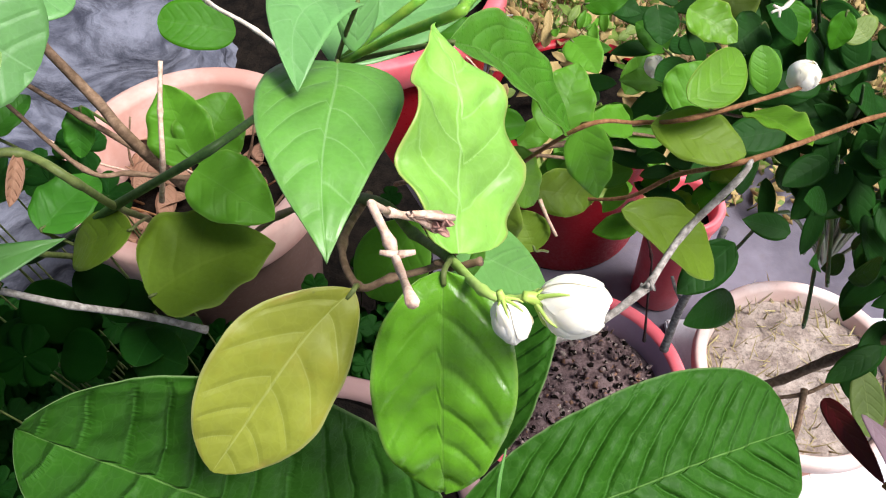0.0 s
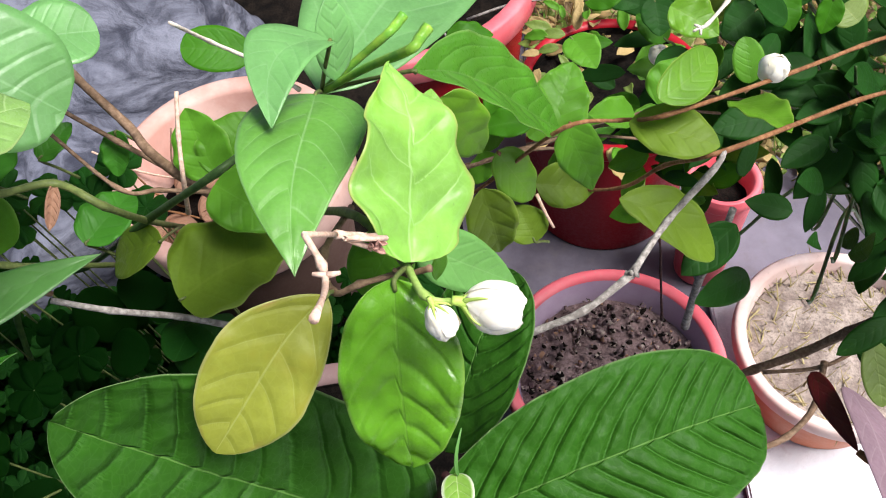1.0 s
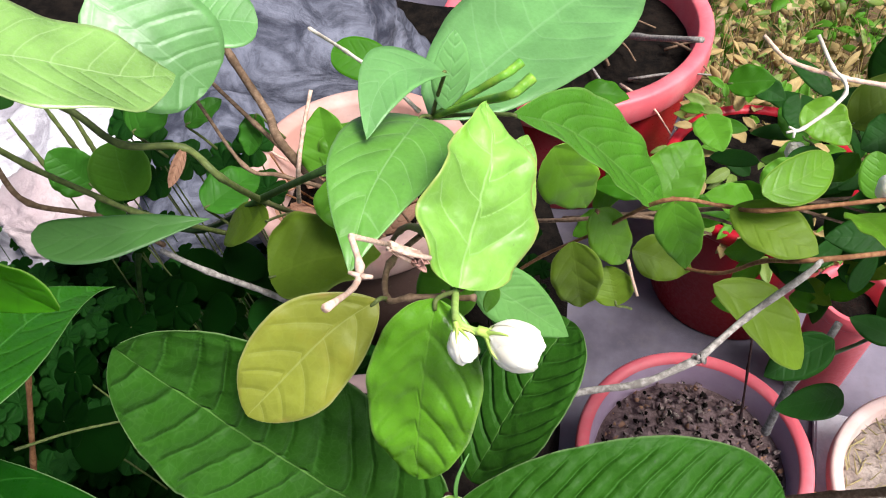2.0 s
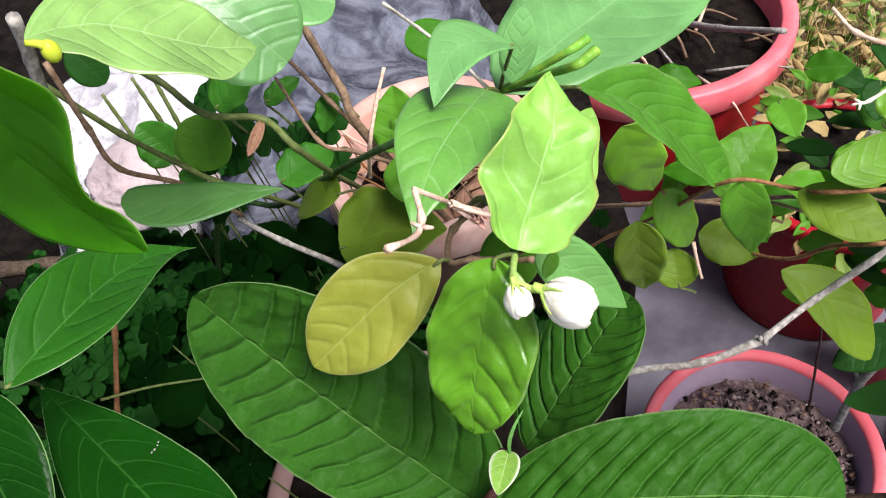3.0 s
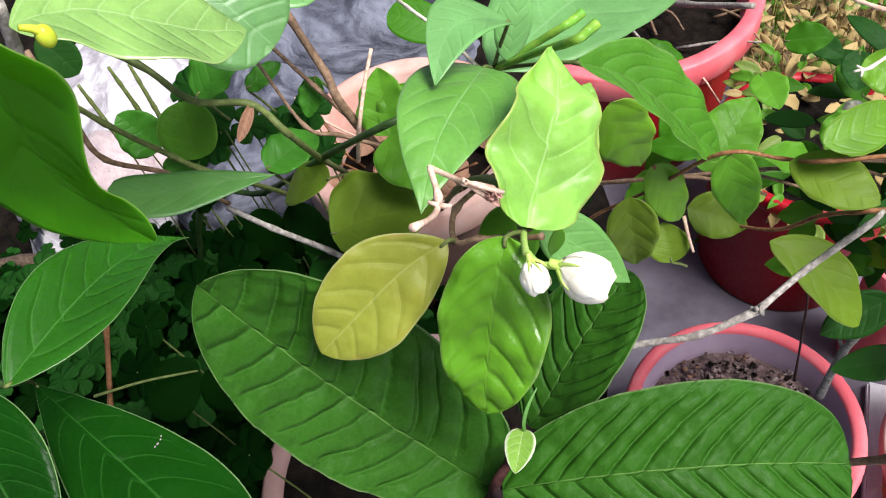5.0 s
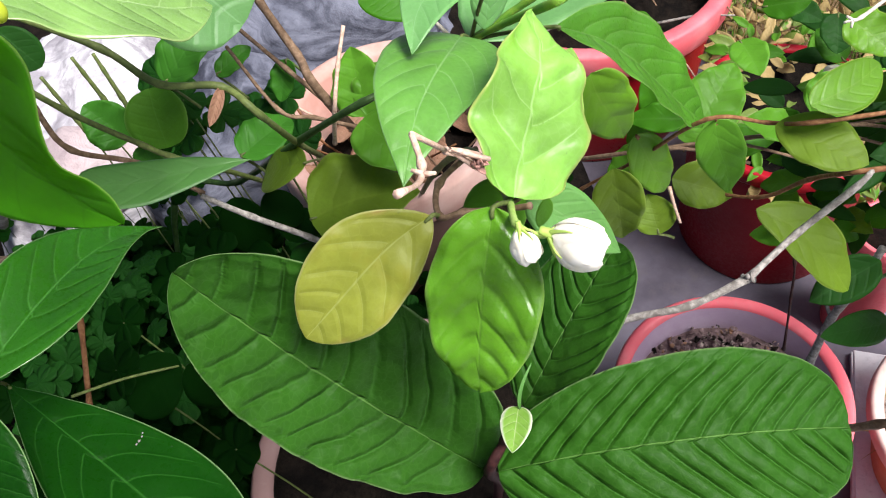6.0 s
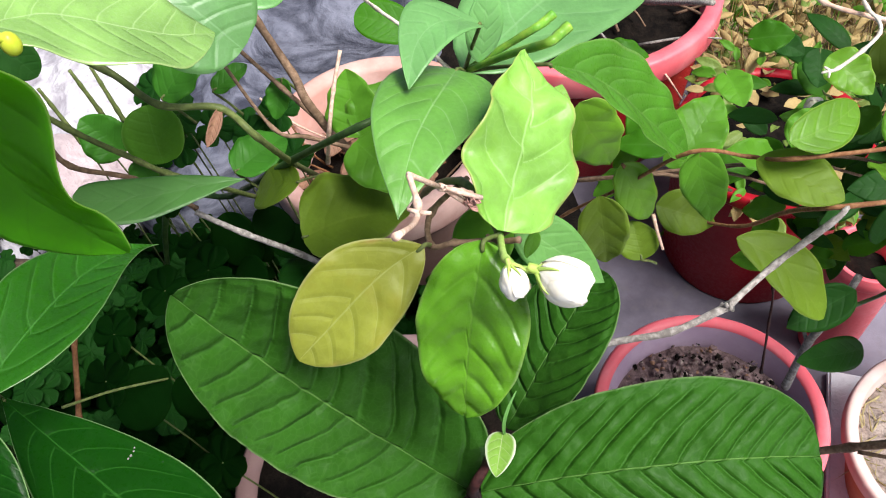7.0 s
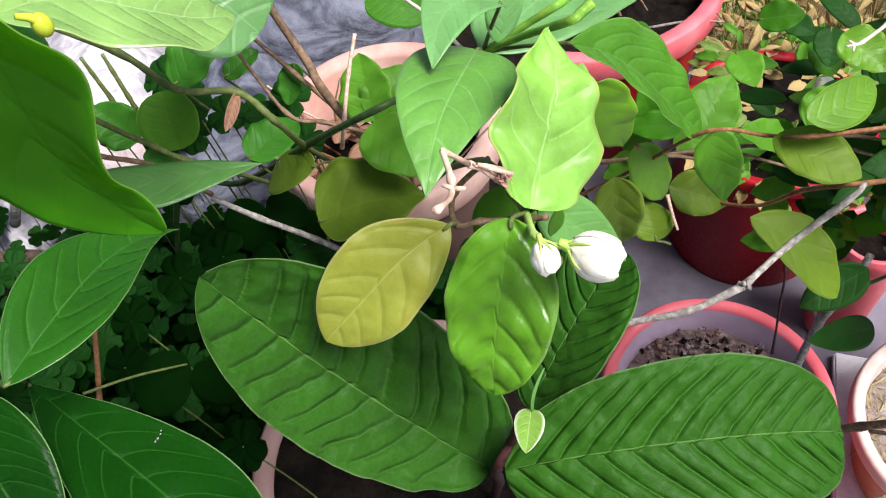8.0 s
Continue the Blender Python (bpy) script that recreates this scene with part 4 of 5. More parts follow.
leaf(bush, FRESH, (0.1306, 0.3089, 1.0819), (0.1667, 0.3489, 1.0802), 0.0275, up=(0.12, -0.538, 0.834), a=0.52, b=0.59, bow=0.031, fold=0.1, bend=0.053, skew=0.04)
leaf(bush, OLIVE, (0.117, 0.317, 1.056), (0.169, 0.301, 1.048), 0.034, up=(0.00, -0.32, 0.89), a=0.7, b=0.78, bow=0.05, wave=0.05)
leaf(bush, FRESH, (0.205, 0.384, 0.997), (0.223, 0.331, 1.022), 0.034, up=(0.20, -0.42, 0.91), a=0.5, b=0.85, fold=0.25, wave=0.08)
leaf(bush, MIDGREEN, (0.0851, 0.3498, 1.0222), (0.1016, 0.3355, 0.9676), 0.0330, up=(0.168, -0.575, 0.800), a=0.44, b=0.86, bow=0.03, fold=0.12, hook=0.025, wave=0.08, veins=5, slant=0.34, quilt=0.02, ragged=0.05, stalk=(0.082, 0.316, 1.058), stalk_mat=RED_BARK)
leaf(bush, FRESH, (0.0367, 0.3289, 1.0223), (0.0592, 0.3312, 0.9662), 0.0300, stalk=(0.047, 0.335, 1.005), stalk_mat=RED_BARK, up=(0.152, -0.568, 0.809), a=0.49, b=0.7, bow=0.031, fold=0.1, wave=0.08, veins=5, slant=0.34, quilt=0.02, ragged=0.05)
leaf(bush, FRESH, (0.0020, 0.3571, 1.0454), (0.0250, 0.3711, 0.9732), 0.0446, up=(0.146, -0.569, 0.809), a=0.47, b=0.9, bow=0.042, fold=0.12, bend=0.017, hook=0.023, wave=0.08, veins=5, slant=0.34, quilt=0.03, ragged=0.05)
leaf(bush, OLIVE, (0.026, 0.304, 1.015), (0.035, 0.307, 0.938), 0.036, up=(0.10, -0.56, 0.73), a=0.5, b=0.9, bow=0.06, wave=0.08, fold=0.2, veins=5, slant=0.34, quilt=0.02, ragged=0.05)
leaf(bush, OLIVE, (0.1249, 0.3508, 0.9356), (0.1994, 0.3293, 0.8803), 0.0428, up=(0.198, -0.293, 0.936), a=0.62, b=0.65, bow=0.066, fold=0.14, bend=-0.054, hook=-0.014, skew=-0.08, wave=0.06, veins=5, slant=0.34, quilt=0.02, ragged=0.05)
leaf(bush, MIDGREEN, (0.211, 0.387, 1.011), (0.207, 0.409, 1.033), 0.022, up=(0.00, -0.44, 0.81), a=0.5, b=0.55)
flower_bud(bush, (0.202, 0.338, 1.072), 0.0085, (0.2, -0.5, 0.8), 10, 14, "round white jasmine bud", sepals=0, plump=1.02)
leaf(bush, SMALL, (0.272, 0.405, 0.729), (0.202, 0.345, 0.784), 0.032, up=(0, -0.5, 0.85), a=0.55, b=0.7)
leaf(bush, LIME, (0.351, 0.313, 0.765), (0.352, 0.260, 0.741), 0.03, up=(0, -0.5, 0.85))
leaf(bush, LIME, (0.309, 0.462, 0.991), (0.298, 0.474, 0.998), 0.03, up=(0, -0.5, 0.85))
leaf(bush, FRESH, (0.157, 0.422, 1.053), (0.188, 0.404, 1.040), 0.03, up=(0.1, -0.5, 0.85), a=0.5, b=0.85, fold=0.18, wave=0.1, ragged=0.05, quilt=0.02)
leaf(bush, MIDGREEN, (0.074, 0.383, 0.975), (0.095, 0.434, 0.997), 0.045, up=(0.1, -0.5, 0.85), a=0.5, b=0.85, fold=0.18, wave=0.1, ragged=0.05, quilt=0.02)
leaf(bush, MIDGREEN, (0.144, 0.360, 1.024), (0.164, 0.385, 1.041), 0.034, up=(0.1, -0.5, 0.85), a=0.5, b=0.85, fold=0.18, wave=0.1, ragged=0.05, quilt=0.02)
leaf(bush, OLIVE, (0.063, 0.360, 0.948), (0.109, 0.365, 0.930), 0.035, up=(0, -0.5, 0.85), a=0.6, b=0.95, fold=0.15, wave=0.1)
stem("twig", bush, PALE_TWIG, [(0.1247, 0.2668, 1.2217), (0.1324, 0.2578, 1.2135), (0.1372, 0.2552, 1.2105), (0.1389, 0.2510, 1.2071), (0.1336, 0.2439, 1.2033), (0.1252, 0.2358, 1.1996), (0.1222, 0.2342, 1.1992)], 0.0008, 0.0007, knots=0.4, steps=4, label="whitish hooked twig")
stem("twig", bush, DRY_TWIG, [(0.1043, 0.2649, 1.2202), (0.1160, 0.2593, 1.2134), (0.1369, 0.2591, 1.2083), (0.1552, 0.2609, 1.2053), (0.1755, 0.2625, 1.2016), (0.1968, 0.2631, 1.1970), (0.3, 0.35, 1.1)], 0.0009, 0.0013, knots=0.35, wobble=0.15, seed=9)
stem("twig", bush, DRY_TWIG, [(0.062, 0.329, 0.975), (0.067, 0.320, 0.967), (0.073, 0.310, 0.960)], 0.0014, 0.001, label="pale bare spur")
stem("twig", bush, DARK_STEM, [(0.157, 0.394, 0.868), (0.170, 0.381, 0.835), (0.177, 0.379, 0.785), (0.186, 0.370, 0.710)], 0.0009, 0.0011, knots=0.6, wobble=0.2, label="thin dark knotted twig")
stem("branch", bush, GREY_BARK, [(0.241, 0.417, 0.825), (0.231, 0.400, 0.785), (0.222, 0.398, 0.733), (0.219, 0.390, 0.656)], 0.0032, 0.004, knots=0.15)
stem("branch", bush, GREY_BARK, [(0.213, 0.420, 0.745), (0.216, 0.409, 0.739), (0.222, 0.398, 0.733)], 0.0014, 0.002)
stem("branch", bush, BROWN_BARK, [(0.242, 0.355, 0.574), (0.290, 0.355, 0.621), (0.330, 0.355, 0.657), (0.362, 0.356, 0.695), (0.404, 0.353, 0.750)], 0.004, 0.005, knots=0.2)
stem("branch", bush, BROWN_BARK, [(0.292, 0.343, 0.639), (0.343, 0.339, 0.655), (0.377, 0.348, 0.673)], 0.002, 0.002, knots=0.2)
stem("branch", bush, BROWN_BARK, [(0.261, 0.256, 0.650), (0.295, 0.268, 0.654), (0.328, 0.298, 0.654), (0.348, 0.343, 0.659)], 0.003, 0.003, knots=0.2)

for base, tip, w, kind in (
    ((0.114, 0.539, 0.966), (0.150, 0.541, 0.974), 0.028, BUSHLEAF), ((0.134, 0.555, 0.957), (0.163, 0.546, 0.951), 0.022, SMALL), ((0.171, 0.533, 0.969), (0.174, 0.505, 0.952), 0.03, SMALL),
    ((0.096, 0.516, 0.938), (0.137, 0.514, 0.941), 0.016, BUSHLEAF), ((0.262, 0.520, 1.016), (0.230, 0.500, 1.009), 0.034, SMALL), ((0.245, 0.497, 0.980), (0.215, 0.473, 0.974), 0.034, SMALL),
    ((0.212, 0.515, 0.958), (0.250, 0.553, 0.985), 0.04, OLIVE), ((0.253, 0.489, 1.006), (0.263, 0.466, 0.983), 0.024, BUSHLEAF), ((0.285, 0.464, 1.016), (0.278, 0.450, 0.993), 0.02, BUSHLEAF),
    ((0.185, 0.523, 0.930), (0.160, 0.543, 0.944), 0.026, BUSHLEAF), ((0.099, 0.496, 0.966), (0.117, 0.462, 0.962), 0.03, MIDGREEN), ((0.060, 0.307, 0.948), (0.048, 0.328, 0.965), 0.03, OLIVE),
):
    leaf(bush, kind, base, tip, w, up=(0.1, -0.5, 0.85), a=0.55, b=0.75, bow=0.05, fold=0.2, wave=0.06, stalk=tuple(Vector(base) + Vector((0.01, 0.01, -0.015))))
for tip in ((0.1196, 0.2345, 1.2007), (0.1222, 0.2322, 1.1972), (0.1192, 0.2332, 1.1985)):
    stem("spur", bush, PALE_TWIG, [(0.1222, 0.2342, 1.1992), tuple(Vector((0.1222, 0.2342, 1.1996)).lerp(Vector(tip), 0.5)), tip], 0.0007, 0.0005, sides=6, steps=2)

# maroon-leaved plant at the side
maroon = thing("maroon_plant", "plant with narrow dark maroon and mauve leaves", "plant", "garden plants")
leaf(maroon, MAROON, (0.232, 0.210, 0.926), (0.230, 0.142, 0.967), 0.014, up=(-0.3, -0.5, 0.8), a=0.5, b=0.8)
leaf(maroon, MAUVE, (0.245, 0.189, 0.945), (0.228, 0.086, 0.994), 0.035, up=(0.2, -0.5, 0.8), a=0.5, b=0.8)
stem("stem", maroon, RED_BARK, [(0.230, 0.142, 0.967), (0.263, 0.118, 0.939), (0.42, 0.1, 0.6), (0.42, 0.12, GROUND)], 0.002, 0.004)

# a pale bud further back on the bush
flower_bud(bush, (0.183, 0.538, 0.9), 0.009, (-0.2, -0.5, 0.8), 8, 21, "pale green-white bud", sepals=0)

# ---- clover on the bed ----
rng = random.Random(7)


def trefoil(bm, at, size, up, turn, lean):
    """Three heart-shaped leaflets on a thin stalk."""
    z = Vector(up).normalized()
    m = z.to_track_quat("Z", "Y").to_matrix() @ Matrix.Rotation(turn, 3, "Z")
    for k in range(3):
        a = k * 2 * math.pi / 3
        for s in (-1, 1):
            d = m @ Vector((math.cos(a + s * 0.36), math.sin(a + s * 0.36), lean))
            blade(bm, at, Vector(at) + d * size, size * 0.82, up=z, a=0.8, b=0.33, bow=0.0, fold=0.0, nu=6, nv=4, veins=3, rough=0.01, thick=0.0003)


clover = bmesh.new()
for i in range(1900):
    x, y = (rng.uniform(-0.85, -0.03), rng.uniform(-0.2, 0.6)) if i % 4 == 0 else (rng.uniform(-0.62, -0.03), rng.uniform(-0.08, 0.45))
    if (x - POT[0]) ** 2 + (y - POT[1]) ** 2 < 0.13 ** 2:
        continue
    if (x - GUAVA_POT[0]) ** 2 + (y - GUAVA_POT[1]) ** 2 < 0.14 ** 2:
        continue
    h = rng.uniform(0.02, 0.15)
    at = Vector((x, y, bed_height(x, y) + h))
    trefoil(clover, at, rng.uniform(0.011, 0.02), (rng.uniform(-0.4, 0.4), rng.uniform(-0.6, 0.1), 1), rng.uniform(0, 6.3), rng.uniform(-0.2, 0.1))
    tube(clover, [(x + rng.uniform(-0.02, 0.02), y + rng.uniform(-0.02, 0.02), bed_height(x, y) - 0.01), at], 0.0007, 0.0006, sides=3, steps=2)
cl = part("clover", clover, (*CLOVER_SHADED, *CLOVER_LIT), None)
# light painted on the top leaves: higher faces take the lit colour
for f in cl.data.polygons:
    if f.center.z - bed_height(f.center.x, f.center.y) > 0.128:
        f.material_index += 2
tagged(cl, "dense dark green three-leaved clover on the bed", "clover", kind="stuff")

# single clover leaves that stand out above the rest
near = thing("clover_plant", "dark green clover with rounded three-part leaves", "clover", "garden plants")
for x, y, z, size in (
    (*(-0.259, 0.232, 0.946), 0.021), (*(-0.240, 0.257, 0.896), 0.016), (*(-0.283, 0.206, 0.948), 0.02), (*(-0.302, 0.268, 0.915), 0.018), (*(-0.284, 0.285, 0.886), 0.018),
    (*(-0.281, 0.261, 0.920), 0.02), (*(-0.261, 0.284, 0.893), 0.018), (*(-0.284, 0.152, 0.973), 0.018), (*(-0.295, 0.263, 0.989), 0.018), (*(-0.176, 0.090, 0.954), 0.018),
    (*(-0.371, 0.302, 0.996), 0.018), (*(-0.269, 0.117, 0.975), 0.02), (*(-0.330, 0.304, 0.990), 0.017), (*(-0.195, 0.240, 0.915), 0.017), (*(-0.333, 0.340, 0.956), 0.018), (*(-0.280, 0.035, 0.961), 0.02),
    (-0.335, 0.345, 1.02, 0.017), (-0.318, 0.338, 1.0, 0.019), (-0.352, 0.352, 1.005, 0.016), (-0.3, 0.352, 0.975, 0.018), (-0.262, 0.345, 0.98, 0.017), (-0.24, 0.36, 0.995, 0.018), (-0.285, 0.372, 0.96, 0.016), (-0.225, 0.34, 0.97, 0.017),
):
    bm = bmesh.new()
    trefoil(bm, (x, y, z), size, (rng.uniform(-0.2, 0.2), -0.5, 0.9), rng.uniform(0, 6.3), -0.05)
    # leaves by the pale rock get the lit colour, the rest the shaded
    ob = part("leaf", bm, CLOVER_LIT if y > 0.33 else CLOVER_SHADED, near)
    s = bmesh.new()
    tube(s, [(x + 0.02, y + 0.02, bed_height(x, y) - 0.01), (x + 0.012, y + 0.012, (z + bed_height(x, y)) / 2), (x, y, z)], 0.0009, 0.0007, sides=5, steps=3)
    part("petiole", s, OLIVE_STEM, ob)

for i, (base, tip, w) in enumerate((
    ((-0.238, 0.255, 0.927), (-0.254, 0.270, 0.971), 0.04), ((-0.203, 0.253, 0.922), (-0.160, 0.228, 0.939), 0.036), ((-0.210, 0.287, 0.958), (-0.224, 0.260, 0.961), 0.036), ((-0.201, 0.294, 0.933), (-0.208, 0.254, 0.950), 0.036),
    ((-0.190, 0.277, 0.918), (-0.192, 0.228, 0.940), 0.034), ((-0.272, 0.271, 0.930), (-0.268, 0.230, 0.943), 0.034), ((-0.243, 0.242, 0.935), (-0.207, 0.228, 0.947), 0.034), ((-0.183, 0.289, 0.897), (-0.176, 0.243, 0.917), 0.03),
)):
    # every third leaf in the lit clover colour, the others in the shaded
    leaf(sticks, CLOVER_LIT if i % 3 == 1 else CLOVER_SHADED, base, tip, w, up=(0.1, -0.5, 0.85), a=0.5, b=0.5, bow=0.05)

for foot, tip in (((-0.36, 0.31, 0.99), (-0.372, 0.312, 1.061)), ((-0.345, 0.31, 0.99), (-0.358, 0.319, 1.06)), ((-0.375, 0.29, 0.98), (-0.391, 0.294, 1.056))):
    foot, tip = Vector(foot), Vector(tip)
    b = bmesh.new()
    tube(b, [foot - Vector((0, 0, 0.15)), foot, foot.lerp(tip, 0.3)], 0.0006, 0.0008, sides=6, steps=3)
    tube(b, [foot.lerp(tip, 0.3), foot.lerp(tip, 0.45), foot.lerp(tip, 0.8), tip], 0.0022, 0.0012, sides=8, steps=4, knots=0.25)
    part("seed_pod", b, OLIVE_STEM, near, "upright olive-green seed pod")
st = bmesh.new()
tube(st, [(-0.86, 0.23, 0.748), (-0.72, 0.259, 0.752), (-0.62, 0.299, 0.75), (-0.57, 0.31, 0.742)], 0.011, 0.008, sides=10, knots=0.15, wobble=0.12, seed=3)
tagged(part("fallen_branch", st, DEAD_WOOD, None, "thick brown dead branch lying on the bed"), "", "branch")

# ---- dead leaves lying in the terracotta pot ----
for i in range(46):
    a, r = rng.uniform(0, 6.3), 0.092 * math.sqrt(rng.random())
    at = Vector((POT[0] + r * math.cos(a), POT[1] + r * math.sin(a), 0.735 + rng.uniform(0, 0.03)))
    d = Vector((rng.uniform(-1, 1), rng.uniform(-1, 1), rng.uniform(-0.15, 0.35))).normalized()
    L = rng.uniform(0.03, 0.055)
    bm = bmesh.new()
    blade(bm, at, at + d * L, L * 0.5, up=(rng.uniform(-0.5, 0.5), rng.uniform(-0.5, 0.5), 1), bow=rng.uniform(0.05, 0.2), fold=rng.uniform(-0.3, 0.5), twist=rng.uniform(-60, 60), nu=10, nv=6, seed=i)
    tagged(part("dead_leaf", bm, DRY_LEAF, None, "curled brown dead leaf lying in the pot"), "", "dead leaf", "dead leaves in the pot")

# ---- litter and grass on the soil of the other pots ----
litter = bmesh.new()
for i in range(700):
    a, r = rng.uniform(0, 6.3), 0.138 * math.sqrt(rng.random())
    at = Vector((0.19 + r * math.cos(a), 0.54 + r * math.sin(a), 0.218 + rng.uniform(0, 0.012)))
    if i % 3:
        w = rng.uniform(0.002, 0.007)
        m = Matrix.Translation(at) @ Euler((rng.uniform(0, 6), rng.uniform(0, 6), rng.uniform(0, 6))).to_matrix().to_4x4() @ Matrix.Diagonal((w * rng.uniform(0.7, 1.6), w, w * rng.uniform(0.5, 1.0), 1.0))
        for v in bmesh.ops.create_icosphere(litter, subdivisions=1, radius=1.0, matrix=m)["verts"]:
            v.co += Vector((rng.uniform(-1, 1), rng.uniform(-1, 1), rng.uniform(-1, 1))) * w * 0.25
    else:
        d = Vector((rng.uniform(-1, 1), rng.uniform(-1, 1), rng.uniform(-0.2, 0.3))).normalized() * rng.uniform(0.006, 0.02)
        blade(litter, at, at + d, d.length * rng.uniform(0.2, 0.5), up=(rng.uniform(-0.6, 0.6), rng.uniform(-0.6, 0.6), 1), bow=0.1, fold=0.3, nu=4, nv=2, seed=i)
lo = part("leaf_litter", litter, (SOIL, DRY_SOIL, DARK_SOIL, DRY_LEAF[0]), None)
for f in lo.data.polygons:
    n = noise.noise(f.center * 90)
    f.material_index = (0 if n > -0.12 else 1 if n > -0.22 else 2) if n < 0.36 else 3
tagged(lo, "grey-brown crumbs and leaf litter on the pot soil", "litter", kind="stuff")
tuft = bmesh.new()
for i in range(420):
    a, r = rng.uniform(0, 6.3), 0.145 * math.sqrt(rng.random())
    at = Vector((0.568 + r * math.cos(a), 0.6 + r * math.sin(a), 0.162))
    d = Vector((rng.uniform(-1, 1), rng.uniform(-1, 1), rng.uniform(0.1, 1.2))).normalized() * rng.uniform(0.02, 0.07)
    blade(tuft, at, at + d, rng.uniform(0.001, 0.004), up=(rng.uniform(-0.6, 0.6), -0.6, 0.6), a=0.3, b=0.8, droop=0.2, nu=4, nv=2, seed=i, under_slot=i % 3)
tagged(part("grass_tuft", tuft, (STRAW, GRASS, LIME[0]), None), "thin dry grass growing in the clay pot", "grass", kind="stuff")

brush = thing("dry_twigs", "dry grey twigs lying in the large pink pot", "twigs")
for i in range(22):
    a, r = rng.uniform(0, 6.3), 0.2 * math.sqrt(rng.random())
    at = Vector((-0.165 + r * math.cos(a), 1.425 + r * math.sin(a), 0.30 + rng.uniform(0.0, 0.02)))
    d = Vector((rng.uniform(-1, 1), rng.uniform(-1, 1), rng.uniform(0.0, 0.35))).normalized() * rng.uniform(0.06, 0.2)
    stem("twig", brush, (GREY_BARK, BROWN_BARK, DRY_TWIG)[i % 3], [at, at + d * 0.5 + Vector((0.01, 0, 0.012)), at + d], 0.004, 0.0015, knots=0.3, sides=5, steps=3, seed=i)
stem("twig", brush, GREY_BARK, [(-0.12, 1.47, 0.30), (-0.02, 1.33, 0.40), (0.1, 1.21, 0.50)], 0.008, 0.005, knots=0.2, sides=7, label="thick grey dry stick")

# ---- dark shrub beside the pots ----
shrub = thing("shrub", "dense dark green shrub with small oval leaves", "shrub", "garden plants")
A, B = Vector((0.332, 0.510, 0.898)), Vector((0.316, 0.371, 0.832))
protos = []
for i in range(5):
    bm = bmesh.new()
    blade(bm, (0, 0, 0), (0, 0.05, 0), rng.uniform(0.018, 0.03), up=(0, 0, 1), bow=rng.uniform(-0.05, 0.08), fold=rng.uniform(0, 0.3), a=0.6, b=rng.uniform(0.65, 1.0), nu=12, nv=8, seed=i)
    ob = part("leaf", bm, SMALL, shrub)
    protos.append(ob.data)
    bpy.data.objects.remove(ob)


def scatter_leaf(parent, data, at, way, up, scale):
    ob = new("leaf", data)
    ob.parent = parent
    y = Vector(way).normalized()
    z = Vector(up)
    z = (z - y * z.dot(y)).normalized()
    x = y.cross(z)
    ob.matrix_local = Matrix(((x.x, y.x, z.x, at[0]), (x.y, y.y, z.y, at[1]), (x.z, y.z, z.z, at[2]), (0, 0, 0, 1))) @ Matrix.Scale(scale, 4)
    return ob


for i in range(26):
    f = rng.random()
    mid = A.lerp(B, f) + Vector((rng.gauss(0.04, 0.06), rng.gauss(0.03, 0.06), rng.gauss(0, 0.05)))
    foot = Vector((0.66, 0.8, GROUND + 0.2))
    twig = [foot, foot.lerp(mid, 0.6) + Vector((0, 0.04, 0.05)), mid, mid + (mid - foot).normalized() * 0.06]
    stem("branch", shrub, GREEN_STEM, twig, 0.003, 0.001, knots=0.2, sides=6, steps=4)
    for j in range(11):
        p = mid + Vector((rng.gauss(0, 0.035), rng.gauss(0, 0.035), rng.gauss(0, 0.035)))
        if p.x < 0.36 and p.z < 0.86:
            continue
        scatter_leaf(shrub, rng.choice(protos), p, (p - mid) + Vector((0, -0.01, -0.01)), (rng.uniform(-0.5, 0.5), -0.4, 0.8), rng.uniform(0.75, 1.2))

for mid in (Vector((0.245, 0.545, 0.905)), Vector((0.29, 0.52, 0.885)), Vector((0.32, 0.55, 0.93)), Vector((0.36, 0.46, 0.9)), Vector((0.27, 0.6, 0.8))):
    foot = Vector((0.66, 0.8, GROUND + 0.2))
    stem("branch", shrub, GREEN_STEM, [foot, foot.lerp(mid, 0.6) + Vector((0, 0.04, 0.05)), mid, mid + (mid - foot).normalized() * 0.05], 0.003, 0.001, knots=0.2, sides=6, steps=4)
    for j in range(17):
        p = mid + Vector((rng.gauss(0, 0.035), rng.gauss(0, 0.04), rng.gauss(0, 0.03)))
        scatter_leaf(shrub, rng.choice(protos), p, (p - mid) + Vector((0, -0.01, -0.01)), (rng.uniform(-0.5, 0.5), -0.4, 0.8), rng.uniform(0.75, 1.2))

# more leaves of the jasmine bush, crowded behind its branches
crowd = []
for i in range(4):
    bm = bmesh.new()
    blade(bm, (0, 0, 0), (0, 0.055, 0), rng.uniform(0.028, 0.036), up=(0, 0, 1), bow=rng.uniform(0.0, 0.12), fold=rng.uniform(0.1, 0.4), wave=0.12, ragged=0.06, a=0.55, b=rng.uniform(0.85, 1.1), nu=16, nv=10, seed=i + 40, veins=5, slant=0.34)
    ob = part("leaf", bm, (BUSHLEAF, OLIVE, MIDGREEN, BUSHLEAF)[i], bush)
    crowd.append(ob.data)
    bpy.data.objects.remove(ob)
C0, C1 = Vector((-0.007, 0.434, 0.877)), Vector((0.211, 0.510, 0.873))
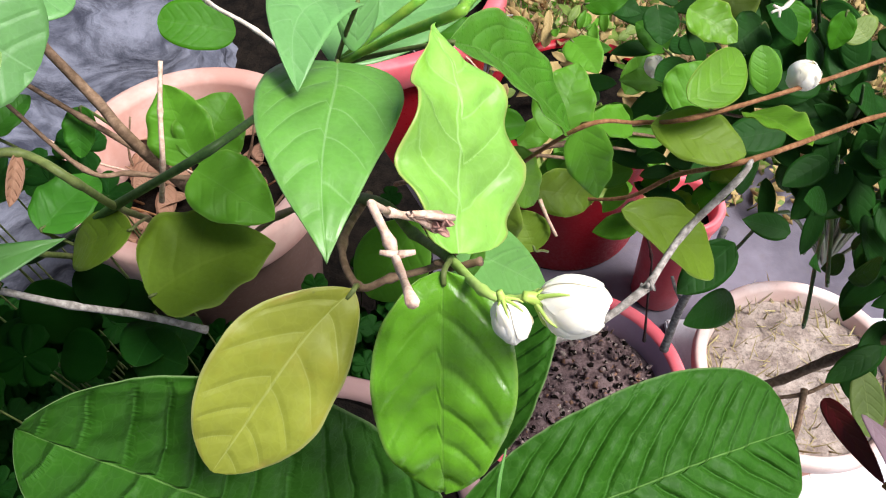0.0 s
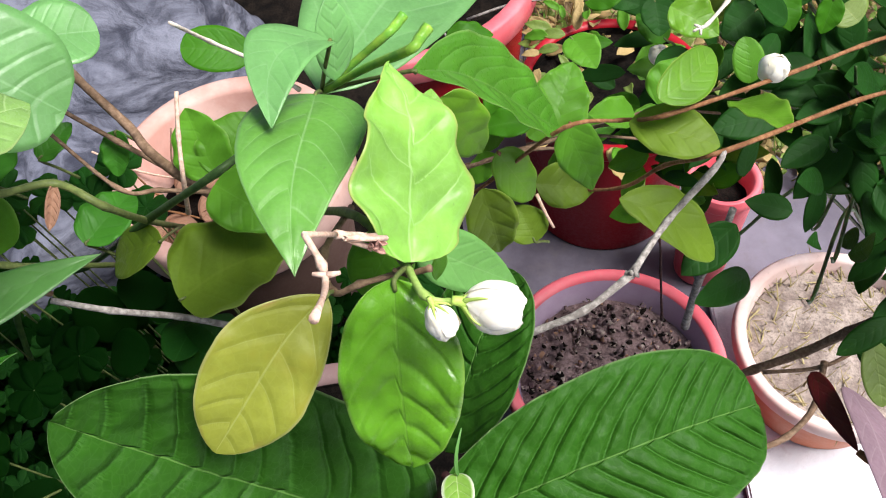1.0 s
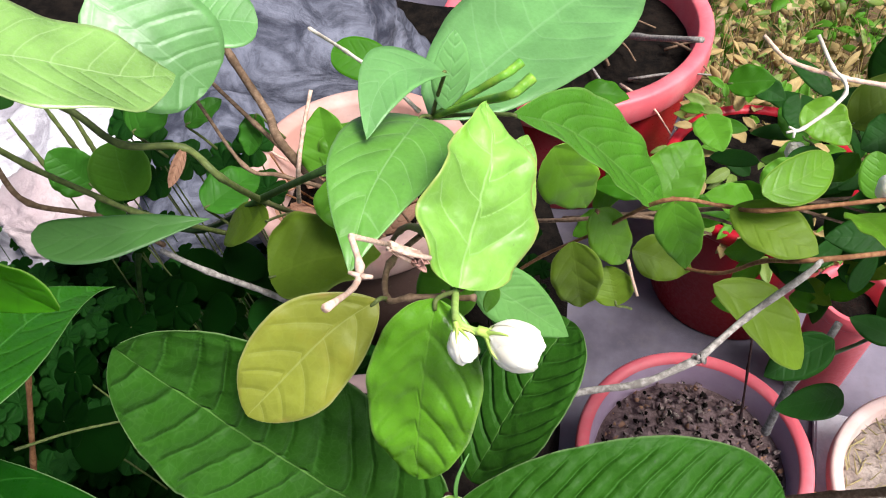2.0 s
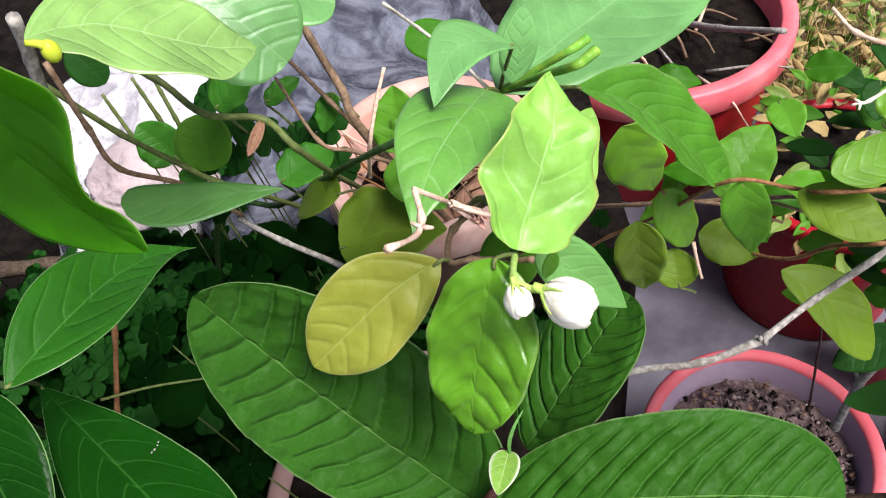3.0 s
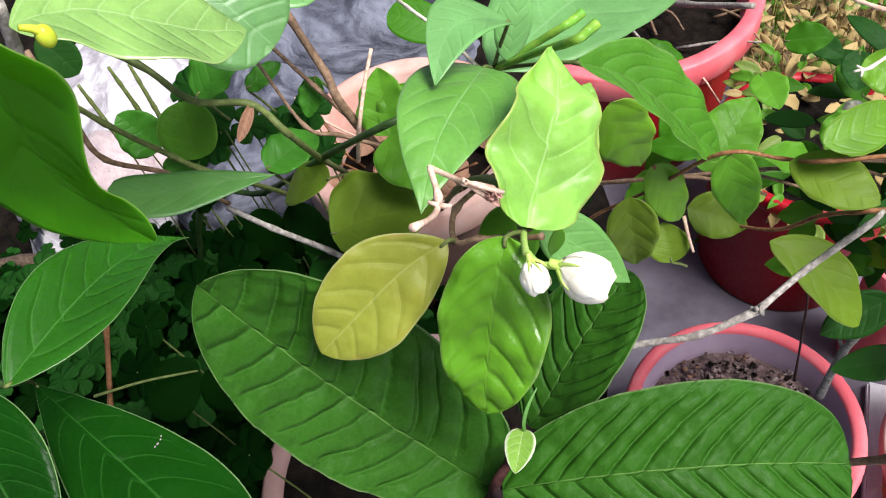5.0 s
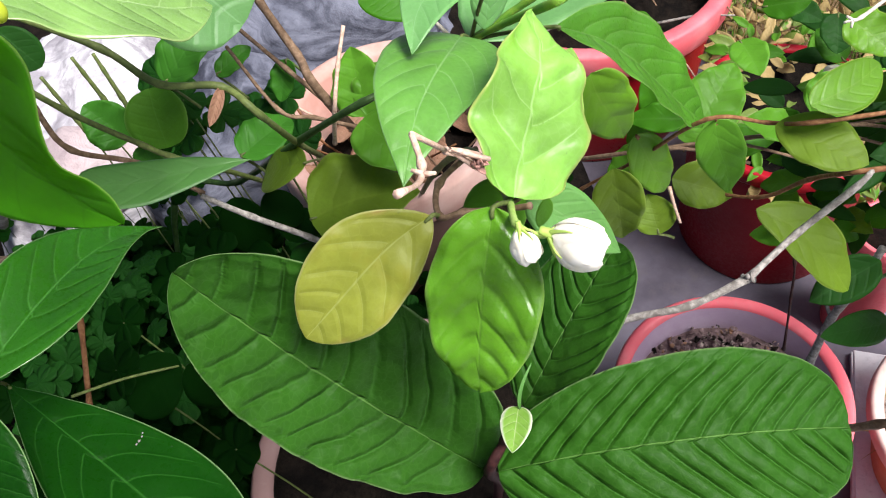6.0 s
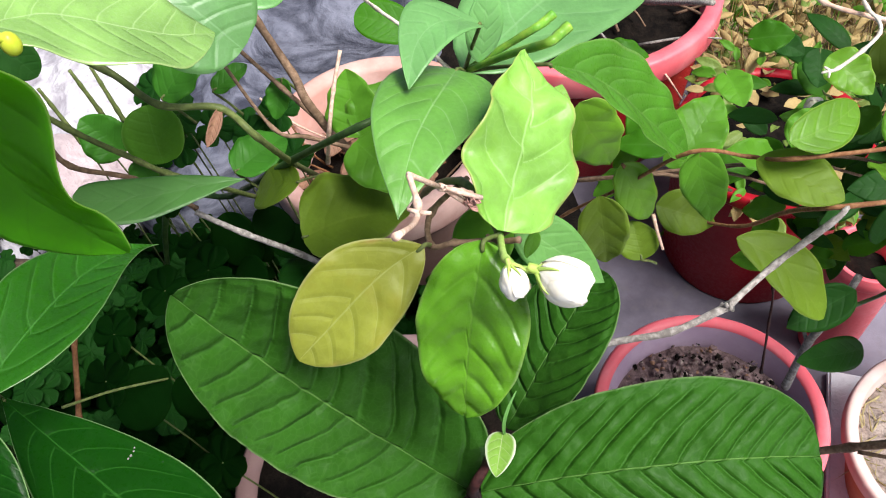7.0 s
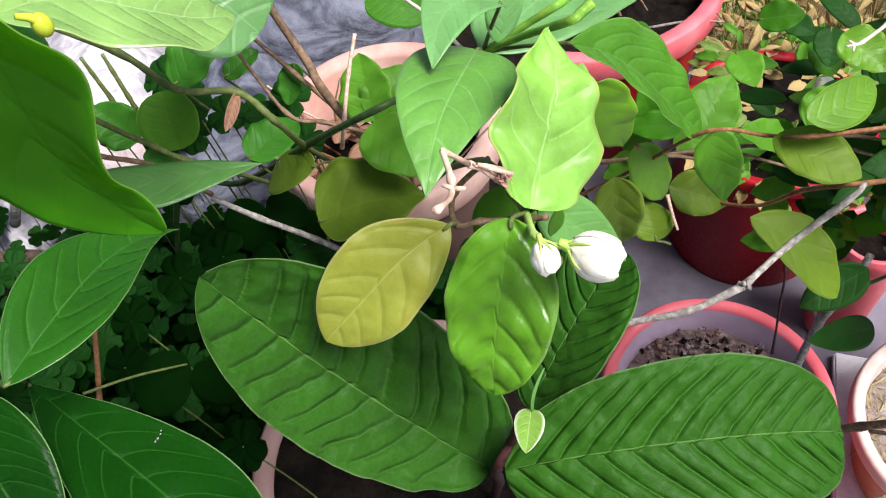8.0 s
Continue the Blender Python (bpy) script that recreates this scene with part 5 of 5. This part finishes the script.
for i in range(15):
    mid = C0.lerp(C1, rng.random()) + Vector((rng.gauss(0, 0.02), rng.gauss(0.02, 0.05), max(-0.01, rng.gauss(0.015, 0.035))))
    d = Vector((rng.uniform(-1, 1), rng.uniform(-0.6, 0.4), rng.uniform(-1.0, 0.3)))
    scatter_leaf(bush, rng.choice(crowd), mid, d, (rng.uniform(-0.3, 0.5), -0.4, 0.8), rng.uniform(0.6, 1.0))
weed_leaves = []
for i, kind in enumerate((TAN, LIME, MIDGREEN, TAN)):
    bm = bmesh.new()
    blade(bm, (0, 0, 0), (0, 0.045, 0), 0.02, up=(0, 0, 1), bow=0.1, fold=0.3, wave=0.15, ragged=0.08, a=0.6, b=0.9, nu=10, nv=6, seed=i + 70)
    ob = part("leaf", bm, kind, bush)
    weed_leaves.append(ob.data)
    bpy.data.objects.remove(ob)
for i in range(130):
    a, r = rng.uniform(0, 6.3), 0.19 * math.sqrt(rng.random())
    at = Vector((0.25 + r * math.cos(a), 1.09 + r * math.sin(a), 0.29 + rng.uniform(0.0, 0.13) * (1 - r * 2)))
    d = Vector((math.cos(a) + rng.uniform(-0.8, 0.8), math.sin(a) - 0.3, rng.uniform(-0.6, 0.7)))
    scatter_leaf(bush, weed_leaves[i % 4], at, d, (rng.uniform(-0.4, 0.4), -0.4, 0.8), rng.uniform(0.7, 1.3))
for i in range(34):
    mid = Vector((0.185, 0.555, 0.775)).lerp(Vector((0.255, 0.545, 0.75)), rng.random()) + Vector((rng.gauss(0, 0.02), rng.gauss(0, 0.04), rng.gauss(0, 0.02)))
    d = Vector((rng.uniform(-1, 1), rng.uniform(-0.6, 0.4), rng.uniform(-0.8, 0.4)))
    scatter_leaf(bush, (protos if i % 3 else crowd)[rng.randrange(4)], mid, d, (rng.uniform(-0.4, 0.4), -0.4, 0.8), rng.uniform(0.6, 1.0))
for i in range(6):
    f = i / 6 + 0.05
    mid = C0.lerp(C1, f)
    stem("branch", bush, BROWN_BARK, [mid + Vector((-0.05, 0.03, -0.05)), mid, mid + Vector((0.06, 0.0, 0.02)), mid + Vector((0.12, 0.01, 0.0))], 0.0022, 0.0012, knots=0.2, sides=6, steps=4)

# ---- dry grass and withered weeds at the back ----
patch = sheet(40, 40, lambda f, g: (0.02 + 2.2 * f, 1.12 + 2.2 * g + 0.06 * math.sin(9 * f), GROUND - 0.02 + 0.06 * min(1, 8 * f * (1 - f), 8 * g * (1 - g)) + 0.015 * noise.noise((f * 20, g * 20, 3))))
tagged(part("earth_patch", patch, EARTH, None), "strip of dry brown earth under the weeds", "earth", kind="structure")

weeds = bmesh.new()
for i in range(8200):
    x, y = rng.uniform(0.1, 1.7), rng.uniform(1.05, 2.7)
    h = rng.uniform(0.0, 0.3) * min(1, (y - 0.9) * 2)
    at = Vector((x, y, GROUND + h))
    d = Vector((rng.uniform(-1, 1), rng.uniform(-1, 1), rng.uniform(-0.4, 0.6))).normalized() * rng.uniform(0.02, 0.06)
    blade(weeds, at, at + d, d.length * rng.uniform(0.22, 0.55), up=(rng.uniform(-0.7, 0.7), -0.5, 0.8), a=0.7, b=0.9, twist=rng.uniform(-70, 70), nu=4, nv=2, rough=0.03, fold=0.2, seed=i, under_slot=0)
    if i % 4 == 0:
        tube(weeds, [(x + rng.uniform(-0.04, 0.04), y, GROUND), at, at + Vector((rng.uniform(-0.05, 0.05), 0, 0.06))], 0.0018, 0.0008, sides=3, steps=2)
wo = part("weeds", weeds, (TAN[0], LIME[0], MIDGREEN[0], STRAW), None)
for f in wo.data.polygons:
    c = f.center
    n = noise.noise((c.x * 9, c.y * 9, c.z * 9)) + 0.35 * noise.noise((c.x * 60, c.y * 60, c.z * 30))
    f.material_index = 0 if n > 0.0 else 1 if n > -0.2 else 3 if n > -0.32 else 2
tagged(wo, "tangled yellow-green weeds and withered leaves", "weeds", kind="stuff")
